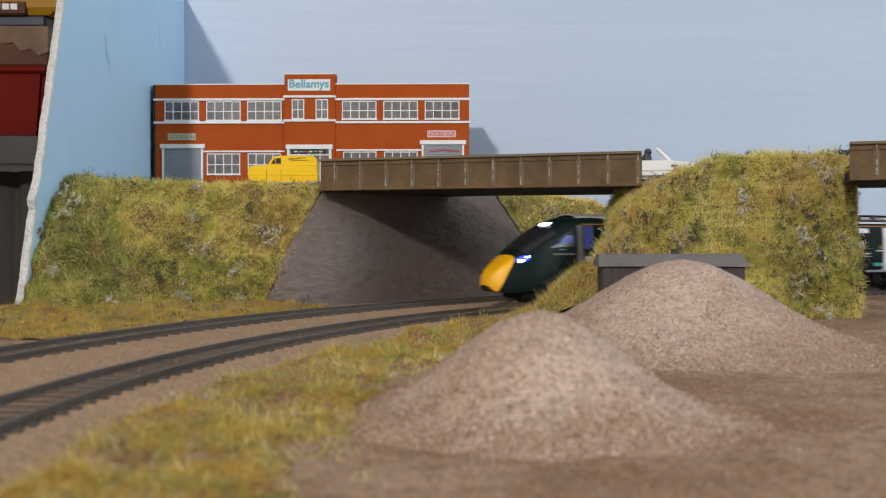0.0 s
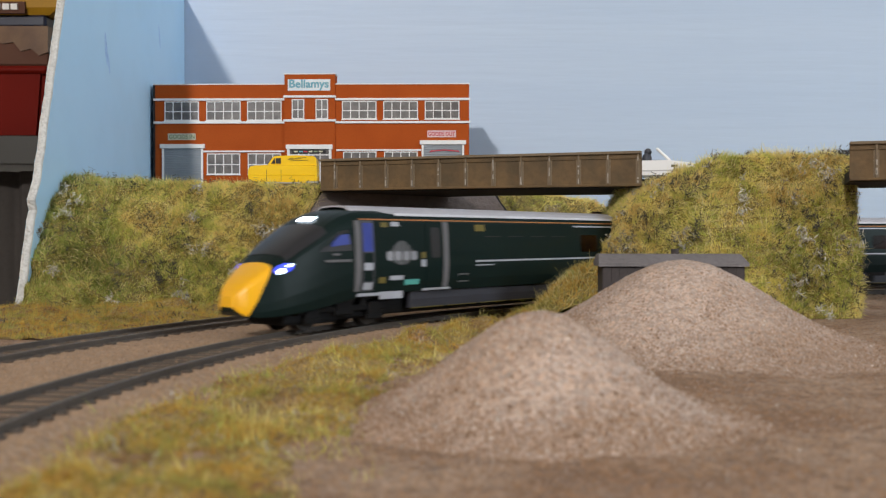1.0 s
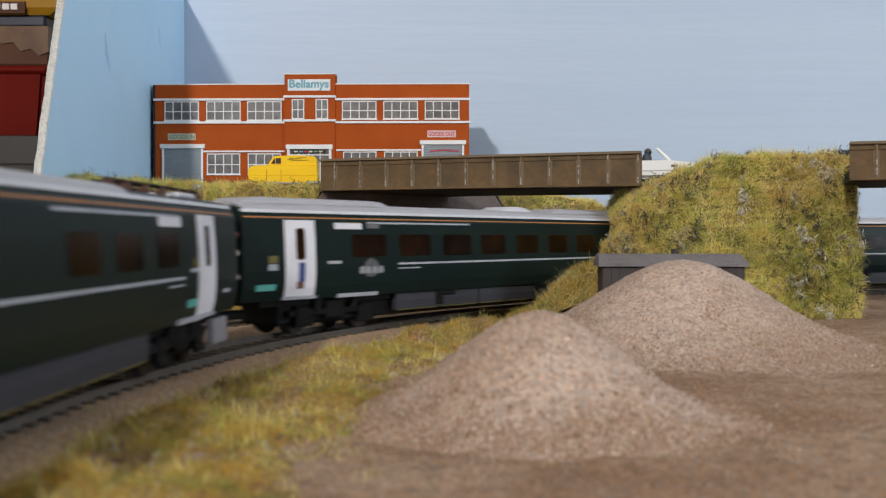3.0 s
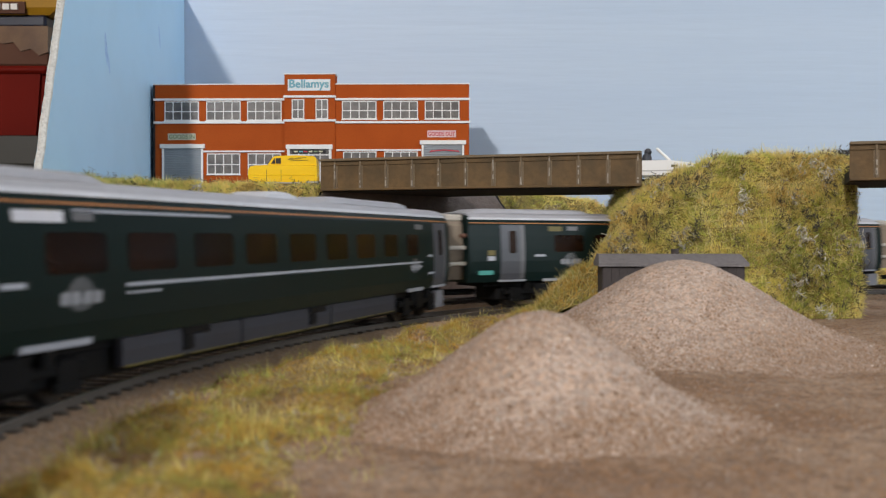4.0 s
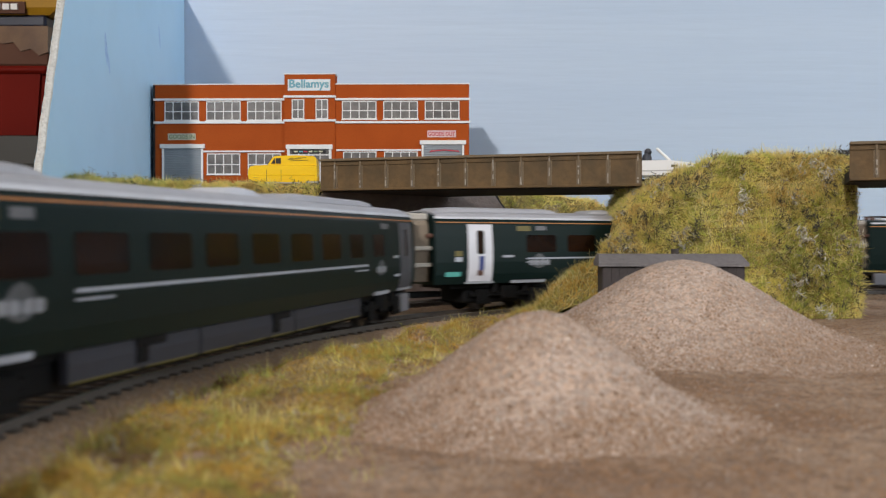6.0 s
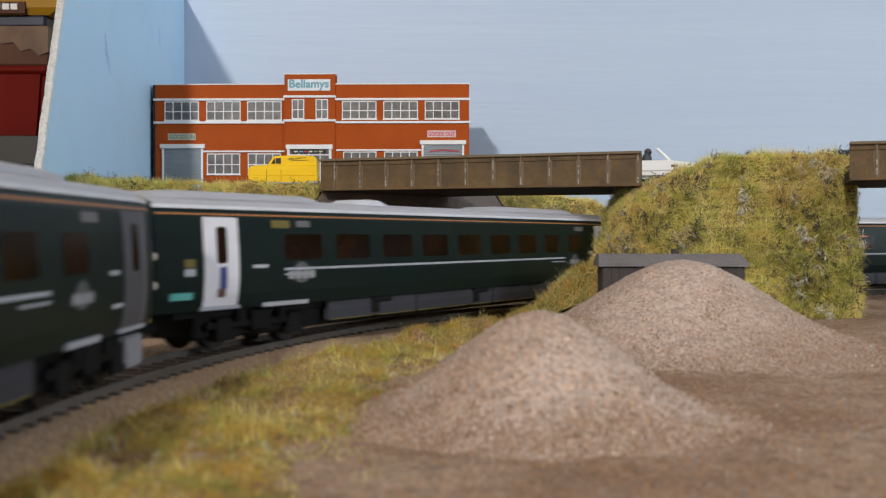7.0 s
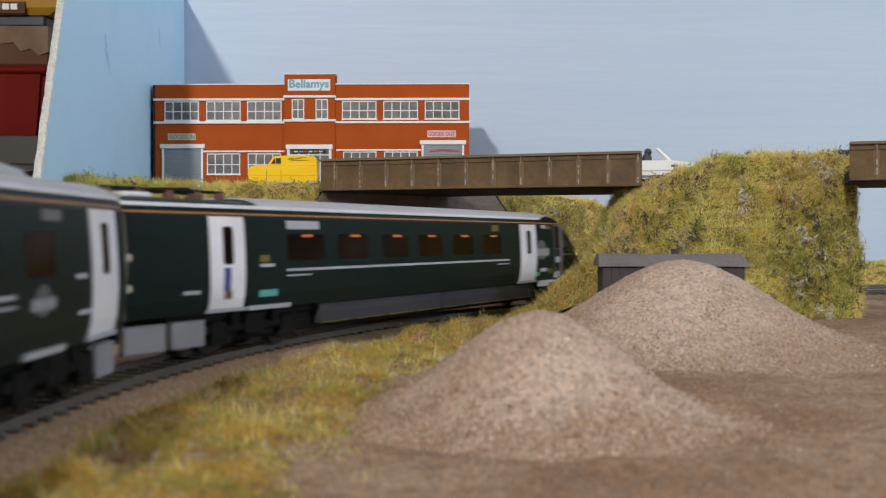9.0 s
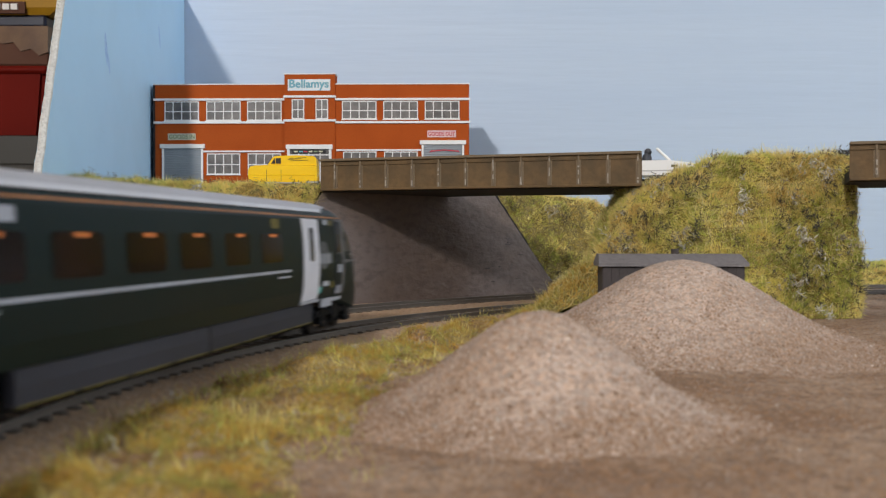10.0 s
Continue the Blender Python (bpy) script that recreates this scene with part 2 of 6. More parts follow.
def ground():
    xs = np.concatenate([np.linspace(-262, -140, 20, endpoint=False), np.linspace(-140, 240, 190), np.linspace(250, 1150, 40)])
    ys = np.concatenate([np.linspace(-1560, 110, 24, endpoint=False), np.linspace(110, 620, 230), np.linspace(630, 972, 30)])
    verts = [(x, y, ground_z(x, y)) for y in ys for x in xs]
    nx = len(xs)
    faces = [(j * nx + i, j * nx + i + 1, (j + 1) * nx + i + 1, (j + 1) * nx + i) for j in range(len(ys) - 1) for i in range(nx - 1)]
    tagged(raw("ground", verts, faces, DIRT, smooth=True), "brown scatter-covered model ground", "ground", kind="structure")


def strip(name, off0, off1, z_edge, z_mid, s0, s1, mat):
    """A ballast bed along the line, crowned between its edges."""
    prof = [(off0 - 9, z_edge), (off0, z_mid), (off1, z_mid), (off1 + 9, z_edge)]
    rows = []
    s = s0
    while s <= s1:
        row = []
        for k, (o, z) in enumerate(prof):
            p, _ = on_line(s, o + 1.5 * fbm(s * 0.06, o * 0.3, 2))
            row.append((p.x, p.y, z + 0.3 * fbm(p.x * 0.2, p.y * 0.2, 1)))
        rows.append(row)
        s += 4
    return part(name, loft(bmesh.new(), rows, closed=False), mat, smooth=True)


def track(name, off, label):
    t = tagged(empty(name), label, "railway track", "model tracks")
    s0, s1 = -2300, 1640
    for o in (-8.6, 8.6):
        for nm, prof, mat in (("rail", [(-0.7, -2.6), (-0.7, -2.2), (-0.35, -1.9), (-0.35, -0.9), (-0.55, -0.75), (-0.55, -0.15), (0.55, -0.15), (0.55, -0.75), (0.35, -0.9), (0.35, -1.9), (0.7, -2.2), (0.7, -2.6)], RAIL), ("rail_head", [(-0.5, -0.15), (-0.42, 0), (0.42, 0), (0.5, -0.15)], RAILTOP)):
            rings = []
            s = s0
            while s <= s1:
                rings.append([tuple(on_line(s, off + o + a)[0] + Vector((0, 0, z))) for a, z in prof])
                s += 10
            part(nm, loft(bmesh.new(), rings), mat, t)
    return t


def sleepers(t, off):
    bm = a_box(-1.45, 1.45, -11.6, 11.6, -3.8, -1.7, bevel=0.25)
    first = None
    for i in range(0, 250):
        s = -1000 + i * 7.0
        p, h = on_line(s, off)
        m = Matrix.Translation(p * MM) @ Matrix.Rotation(math.atan2(h.y, h.x), 4, "Z")
        if first is None:
            first = part("sleeper", bm, SLEEPER, t)
            ob = first
        else:
            ob = new("sleeper", first.data)
            ob.parent = t
        ob.matrix_basis = m


# ---- grassy banks ----
def sheet(name, fn, nu, nv, mat, rough=3.4):
    """A bank surface from fn(u, v), roughened along z and y."""
    verts = []
    for j in range(nv + 1):
        for i in range(nu + 1):
            x, y, z = fn(i / nu, j / nv)
            d = rough * fbm(x * 0.06, z * 0.08 + y * 0.06, 4) + 0.75 * rough * fbm(x * 0.16, z * 0.11, y * 0.08) + 0.4 * rough * fbm(x * 0.4, z * 0.4, y * 0.4, 2)
            verts.append((x, y - d, z + 0.3 * d))
    faces = [(j * (nu + 1) + i, j * (nu + 1) + i + 1, (j + 1) * (nu + 1) + i + 1, (j + 1) * (nu + 1) + i) for j in range(nv) for i in range(nu)]
    return raw(name, verts, faces, mat, smooth=True), np.array(verts), faces


def lerp(a, b, t):
    return a + (b - a) * t


def left_bank(u, v):
    foot = (lerp(-247.5, -108, u), lerp(580, 594, u), -5)
    crest = (lerp(-249, -73.0, u), lerp(668, 602, u ** 0.9), lerp(76, 66, u ** 0.7))
    if v < 0.8:
        w = v / 0.8
        zz = math.sin(w * math.pi / 2) ** 1.1 if u < 0.8 else lerp(math.sin(w * math.pi / 2) ** 1.1, w, (u - 0.8) / 0.2)
        return lerp(foot[0], crest[0], w), lerp(foot[1], crest[1], w), lerp(foot[2], crest[2], zz)
    w = (v - 0.8) / 0.2
    return crest[0], crest[1] + 22 * w, crest[2] - 6 * w * w


def mound(u, v):
    """The grassed block between the two bridges, rounded in plan; u runs round it from its west side to its east side."""
    a = lerp(-0.12, 1.12, u) * math.pi
    c, s = math.cos(a), math.sin(a)
    sc = math.copysign(abs(c) ** 0.3, c)
    skew = 10 * c
    top = (163 - 55 * sc, 566 - 34 * max(0, s) ** 0.3 + (16 if s < 0 else 0) + skew, 78.5)
    top = (top[0], top[1], top[2] - 15 * max(0.0, min(1.0, (148 - top[0]) / 38)))
    foot = (137 - 77 * sc, 556 - 52 * max(0, s) ** 0.3 + (16 if s < 0 else 0) + skew, -5)
    if v < 0.8:
        w = v / 0.8
        return lerp(foot[0], top[0], w ** 0.55), lerp(foot[1], top[1], w), lerp(foot[2], top[2], math.sin(w * math.pi / 2) ** 0.95)
    w = (v - 0.8) / 0.2
    return lerp(top[0], 170, w), lerp(top[1], 566, w), lerp(top[2], 79 if top[0] > 148 else top[2] + 3, w)


def spur(u, v):
    """A tongue of turf that climbs from the trackside to the back of the hut."""
    x, y = lerp(26, 104, u), lerp(459.5, 512, v)
    rise = max(0.0, min(1.0, (x - 30) / 42))
    return x, y, -5.5 + 29 * rise * rise * (3 - 2 * rise) * math.exp(-((y - 478) / 20) ** 2)


def far_bank(u, v):
    """Bank beyond the outer track: foot and crest lines, the crest falling away to the east."""
    x = lerp(0, 460, u)
    foot = (88 + x, 756 + 90 * min(1, x / 300), -5)
    cx = 37 + x * 1.08
    h = 65.5 + 2 * math.sin(x * 0.06) if cx < 112 else lerp(66, 12, min(1, (cx - 112) / 150) ** 0.75)
    crest = (cx, 708 + min(90, x * 0.95) + 110 * min(1, max(0, x - 60) / 300), h)
    w = min(1, v / 0.8)
    z = lerp(foot[2], crest[2], w if x < 12 else math.sin(w * math.pi / 2))
    return lerp(foot[0], crest[0], w), lerp(foot[1], crest[1], w) + 25 * max(0, v - 0.8) / 0.2, z


def blades(name, verts, faces, count, lo, hi, width, mat, label, seed, mask=None, lean=0.55):
    """Static-grass fibres: one thin bent strip each, spread over a surface and combed into tufts."""
    rng = np.random.default_rng(seed)
    v = np.asarray(verts, float)
    f = np.asarray(faces)
    tri = np.concatenate([f[:, [0, 1, 2]], f[:, [0, 2, 3]]]) if f.shape[1] == 4 else f
    a, b, c = v[tri[:, 0]], v[tri[:, 1]], v[tri[:, 2]]
    nrm = np.cross(b - a, c - a)
    area = np.linalg.norm(nrm, axis=1)
    nrm /= np.maximum(area, 1e-9)[:, None]
    nrm[nrm[:, 2] < -0.2] *= -1
    pick = rng.choice(len(tri), count, p=area / area.sum())
    r1, r2 = np.sqrt(rng.random(count)), rng.random(count)
    p = a[pick] * (1 - r1)[:, None] + b[pick] * (r1 * (1 - r2))[:, None] + c[pick] * (r1 * r2)[:, None]
    n = nrm[pick]
    if mask is not None:
        keep = np.array([mask(q) > rng.random() for q in p])
        p, n = p[keep], n[keep]
    k = len(p)
    comb = np.array([noise.noise_vector(Vector(q) * 0.11) for q in p]) + 0.7 * np.array([noise.noise_vector(Vector(q) * 0.035) for q in p])
    tall = np.clip(1.0 + 1.1 * np.array([noise.noise(Vector(q) * 0.09 + Vector((7, 0, 3))) for q in p]), 0.35, 1.8)[:, None]
    up = n * 0.6 + np.array([0, 0, 0.45]) + comb * 1.1 + rng.normal(0, lean * 0.7, (k, 3))
    up /= np.linalg.norm(up, axis=1)[:, None]
    up = np.where((np.sum(up * n, axis=1) < 0.1)[:, None], up + n * 0.7, up)
    up /= np.linalg.norm(up, axis=1)[:, None]
    length = rng.uniform(lo, hi, k)[:, None] * tall
    side = np.cross(up, rng.normal(0, 1, (k, 3)))
    side /= np.maximum(np.linalg.norm(side, axis=1), 1e-6)[:, None]
    bend = rng.normal(0, 0.28, (k, 3)) * length
    w = width * rng.uniform(0.6, 1.3, k)[:, None]
    base = p - up * 0.3
    mid = base + up * length * 0.55 + bend * 0.25
    tip = base + up * length + bend
    allv = np.stack([base - side * w, base + side * w, mid + side * w * 0.8, mid - side * w * 0.8, tip], 1).reshape(-1, 3)
    me = bpy.data.meshes.new(name)
    i = np.arange(k) * 5
    loops = np.stack([i, i + 1, i + 2, i + 3, i + 3, i + 2, i + 4], 1).reshape(-1)
    me.vertices.add(len(allv))
    me.vertices.foreach_set("co", (allv * MM).astype(np.float32).reshape(-1))
    me.loops.add(len(loops))
    me.loops.foreach_set("vertex_index", loops.astype(np.int32))
    me.polygons.add(2 * k)
    starts = np.stack([np.arange(k) * 7, np.arange(k) * 7 + 4], 1).reshape(-1)
    me.polygons.foreach_set("loop_start", starts.astype(np.int32))
    me.update(calc_edges=True)
    me.validate()
    me.materials.append(mat)
    ob = new(name, me)
    return tagged(ob, label, "grass", kind="stuff")


def grass_material(name, colours, patch, dry):
    """Fibres coloured singly and in patches."""
    m = bpy.data.materials.new(name)
    m.use_nodes = True
    nt = m.node_tree
    p = nt.nodes["Principled BSDF"]
    p.inputs["Roughness"].default_value = 0.7
    p.inputs["Specular IOR Level"].default_value = 0.25
    geo = nt.nodes.new("ShaderNodeNewGeometry")
    tc = nt.nodes.new("ShaderNodeTexCoord")
    tex = nt.nodes.new("ShaderNodeTexNoise")
    tex.inputs["Scale"].default_value, tex.inputs["Detail"].default_value = patch * 1000, 3
    nt.links.new(tc.outputs["Object"], tex.inputs["Vector"])
    tuft = nt.nodes.new("ShaderNodeTexNoise")
    tuft.inputs["Scale"].default_value, tuft.inputs["Detail"].default_value = patch * 5200, 2
    nt.links.new(tc.outputs["Object"], tuft.inputs["Vector"])
    both = nt.nodes.new("ShaderNodeMix")
    both.inputs[0].default_value = 0.42
    nt.links.new(tex.outputs["Fac"], both.inputs[2])
    nt.links.new(tuft.outputs["Fac"], both.inputs[3])
    mr = nt.nodes.new("ShaderNodeMapRange")
    mr.inputs["From Min"].default_value, mr.inputs["From Max"].default_value = 0.33, 0.63
    nt.links.new(both.outputs[0], mr.inputs["Value"])
    mixf = nt.nodes.new("ShaderNodeMix")
    mixf.inputs[0].default_value = 0.24
    nt.links.new(mr.outputs[0], mixf.inputs[2])
    nt.links.new(geo.outputs["Random Per Island"], mixf.inputs[3])
    cr = nt.nodes.new("ShaderNodeValToRGB")
    els = cr.color_ramp.elements
    while len(els) < len(colours):
        els.new(0.5)
    for i, c in enumerate(colours):
        els[i].position = i / (len(colours) - 1)
        els[i].color = (*c, 1)
    nt.links.new(mixf.outputs[0], cr.inputs[0])
    nt.links.new(cr.outputs[0], p.inputs["Base Color"])
    tr = nt.nodes.new("ShaderNodeBsdfTranslucent")
    nt.links.new(cr.outputs[0], tr.inputs["Color"])
    mx = nt.nodes.new("ShaderNodeMixShader")
    mx.inputs[0].default_value = 0.35
    nt.links.new(p.outputs[0], mx.inputs[1])
    nt.links.new(tr.outputs[0], mx.inputs[2])
    nt.links.new(mx.outputs[0], nt.nodes["Material Output"].inputs["Surface"])
    return m


GRASS_GREEN = grass_material("green_static_grass", [(0.07, 0.065, 0.022), (0.15, 0.16, 0.045), (0.26, 0.31, 0.075), (0.48, 0.54, 0.15), (0.40, 0.28, 0.08)], 0.03, 0.5)
GRASS = grass_material("static_grass", [(0.12, 0.085, 0.03), (0.34, 0.22, 0.06), (0.36, 0.40, 0.09), (0.55, 0.58, 0.14), (0.84, 0.74, 0.22), (0.94, 0.82, 0.34), (0.70, 0.43, 0.11), (0.46, 0.50, 0.20)], 0.024, 0.5)
GRASS_DRY = grass_material("dry_static_grass", [(0.12, 0.062, 0.022), (0.29, 0.165, 0.048), (0.31, 0.34, 0.085), (0.60, 0.47, 0.13), (0.62, 0.33, 0.055), (0.38, 0.40, 0.125), (0.70, 0.59, 0.26)], 0.03, 0.5)
STRAW = grass_material("straw_fibres", [(0.30, 0.22, 0.06), (0.74, 0.62, 0.26), (0.88, 0.80, 0.46)], 0.05, 0.5)
TWIG = material("grey_dried_twig", (0.10, 0.092, 0.065), 0.85, second=(0.045, 0.040, 0.028), scale=0.035, amount=1.0, fine_amount=0.2, island=0.5)
TWIG_PALE = material("pale_lichen_twig", (0.66, 0.64, 0.56), 0.85, second=(0.26, 0.22, 0.14), scale=0.05, amount=1.0, fine_amount=0.15, island=0.3)


def sprigs(name, spots, mat, label, seed, size=4.5, thick=1.0):
    """Tufts of fine dried twigs and crumbs stuck on the turf."""
    rng = np.random.default_rng(seed)
    V, F = [], []
    for p in spots:
        k = rng.integers(5, 12)
        s = size * rng.uniform(0.6, 1.3)
        for _ in range(k):
            d = rng.normal(0, 1, 3) + np.array([0, -0.3, 0.4])
            d /= np.linalg.norm(d)
            a = np.asarray(p) + rng.normal(0, s * 0.4, 3)
            w = thick * rng.uniform(0.16, 0.36)
            step = s * rng.uniform(0.16, 0.36)
            q = np.cross(d, rng.normal(0, 1, 3))
            q /= np.linalg.norm(q)
            i = len(V)
            # a crooked twig in three lengths, thinning to its tip
            for j in range(4):
                r = np.cross(d, q)
                ww = w * (1 - 0.2 * j)
                V += [a + q * ww, a - 0.5 * q * ww + 0.85 * r * ww, a - 0.5 * q * ww - 0.85 * r * ww]
                d = d + rng.normal(0, 0.5, 3)
                d /= np.linalg.norm(d)
                a = a + d * step
            for j in range(3):
                e = i + 3 * j
                F += [(e, e + 1, e + 4, e + 3), (e + 1, e + 2, e + 5, e + 4), (e + 2, e, e + 3, e + 5)]
            F.append((i + 9, i + 10, i + 11))
    return tagged(raw(name, V, F, mat), label, "twigs", kind="stuff")


def grains(name, verts, faces, count, lo, hi, mat, label, seed, mask=None, category="gravel"):
    """Loose stones: small uneven peaks half sunk in a surface."""
    rng = np.random.default_rng(seed)
    v = np.asarray(verts, float)
    f = np.asarray(faces)
    tri = np.concatenate([f[:, [0, 1, 2]], f[:, [0, 2, 3]]])
    a, b, c = v[tri[:, 0]], v[tri[:, 1]], v[tri[:, 2]]
    area = np.linalg.norm(np.cross(b - a, c - a), axis=1)
    pick = rng.choice(len(tri), count, p=area / area.sum())
    r1, r2 = np.sqrt(rng.random(count)), rng.random(count)
    p = a[pick] * (1 - r1)[:, None] + b[pick] * (r1 * (1 - r2))[:, None] + c[pick] * (r1 * r2)[:, None]
    if mask is not None:
        p = p[np.array([mask(q) > rng.random() for q in p])]
    k = len(p)
    size = (lo + (hi - lo) * rng.random(k) ** 2.2)[:, None, None]
    octa = np.array([(1, 0, -0.35), (0, 1, -0.35), (-1, 0, -0.35), (0, -1, -0.35), (0, 0, 0.5)])
    pts = octa[None] * rng.uniform(0.55, 1.25, (k, 5, 1)) + rng.normal(0, 0.16, (k, 5, 3))
    ang = rng.uniform(0, 6.28, k)
    ca, sa = np.cos(ang)[:, None], np.sin(ang)[:, None]
    pts = np.stack([pts[..., 0] * ca - pts[..., 1] * sa, pts[..., 0] * sa + pts[..., 1] * ca, pts[..., 2]], -1)
    allv = (p[:, None, :] + pts * size + np.array([0, 0, 1]) * size * 0.05).reshape(-1, 3)
    fs = np.array([(0, 1, 4), (1, 2, 4), (2, 3, 4), (3, 0, 4)])
    loops = (np.arange(k)[:, None, None] * 5 + fs[None]).reshape(-1)
    me = bpy.data.meshes.new(name)
    me.vertices.add(len(allv))
    me.vertices.foreach_set("co", (allv * MM).astype(np.float32).reshape(-1))
    me.loops.add(len(loops))
    me.loops.foreach_set("vertex_index", loops.astype(np.int32))
    me.polygons.add(4 * k)
    me.polygons.foreach_set("loop_start", (np.arange(4 * k) * 3).astype(np.int32))
    me.update(calc_edges=True)
    me.validate()
    me.materials.append(mat)
    return tagged(new(name, me), label, category, kind="stuff")


# ---- bridge, abutment and upper level ----
WEST_END, EAST_END = Vector((-72.9, 592, 0)), Vector((106.7, 535, 0))


rib_rnd = random.Random(5)
CHIP = material("bare_grey_primer", (0.36, 0.32, 0.27), 0.7, second=(0.2, 0.17, 0.13), scale=0.4)


def girder(name, x_len, label, ribs, first):
    """A plate girder along its own x axis, outer face towards -y."""
    g = tagged(empty(name), label, "bridge girder", "bridge girders")
    bm = a_box(0, x_len, 0.6, 2.2, 64.8, 81.8)
    part("web_plate", bm, GIRDER, g)
    part("top_flange", a_box(0, x_len, -1.5, 3.5, 81.2, 82.7, bevel=0.25), GIRDER_RIB, g)
    part("bottom_flange", a_box(0, x_len, -1.2, 3.5, 63.8, 65.1, bevel=0.2), GIRDER, g)
    part("angle_strip", a_box(0, x_len, 0.0, 0.7, 78.6, 81.3, bevel=0.15), GIRDER, g)
    first_rib = None
    for i in range(ribs):
        x = first + i * 16.1
        if x > x_len - 0.5:
            break
        if first_rib is None:
            bm = a_box(-0.45, 0.45, -0.9, 0.7, 65.0, 81.3, bevel=0.12)
            box(bm, -1.3, 1.3, 0.25, 0.7, 65.0, 81.3)
            first_rib = part("stiffener", bm, GIRDER_RIB, g)
            ob = first_rib
        else:
            ob = new("stiffener", first_rib.data)
            ob.parent = g
        ob.matrix_basis = pose(x * MM, 0, 0)
        for k in range(3):
            zc = 65.4 + rib_rnd.random() ** 2 * 13
            hc = rib_rnd.uniform(0.6, 3.2)
            part("paint_chip", a_box(x - rib_rnd.uniform(0.25, 0.5), x + rib_rnd.uniform(0.2, 0.5), -1.02, -0.6, zc, min(81, zc + hc), bevel=0.1), CHIP, g)
    return g


def bridge():
    d = EAST_END - WEST_END
    ang = math.degrees(math.atan2(d.y, d.x))
    g = girder("bridge_girder", d.length, "weathered brown plate girder with vertical stiffeners over the tracks", 13, 9.5)
    g.matrix_basis = mpose(WEST_END.x, WEST_END.y, 0, ang)
    start = Vector((197.8, 484, 0))
    g2 = girder("bridge_girder", 190, "weathered brown plate girder of the second span", 13, 12)
    g2.matrix_basis = mpose(start.x, start.y, 0, -18)
    # deck under the road, running on over both spans
    n = Vector((-d.y, d.x, 0)).normalized()
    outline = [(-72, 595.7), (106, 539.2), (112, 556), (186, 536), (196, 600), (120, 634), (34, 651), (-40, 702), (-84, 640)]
    # one even black covers the whole deck
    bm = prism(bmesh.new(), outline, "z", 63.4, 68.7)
    deck = tagged(part("bridge_deck", bm, SOFFIT), "flat road deck, black on every face", "bridge deck", kind="structure")
    e = Vector((math.cos(math.radians(-18)), math.sin(math.radians(-18)), 0))
    n2 = Vector((-e.y, e.x, 0))
    s = start + n2 * 3.6
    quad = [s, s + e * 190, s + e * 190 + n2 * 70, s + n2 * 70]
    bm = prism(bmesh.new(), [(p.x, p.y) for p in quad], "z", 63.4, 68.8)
    tagged(part("bridge_deck", bm, SOFFIT), "flat road deck, black on every face", "bridge deck", kind="structure")


def wall_y(x):
    """Plan of the abutment face: straight beside the track, swung back towards the west wing."""
    d = x + 45
    return 622 + 1.01 * d + (0.0095 * d * d if d < 0 else 0)


def wall_top(x):
    if x < -73:
        return lerp(-5, 63.4, max(0.0, (x + 113) / 40))
    if x > 37:
        return lerp(65.5, -5, min(1.0, (x - 37) / 51))
    return lerp(63.4, 65.5, (x + 73) / 110)


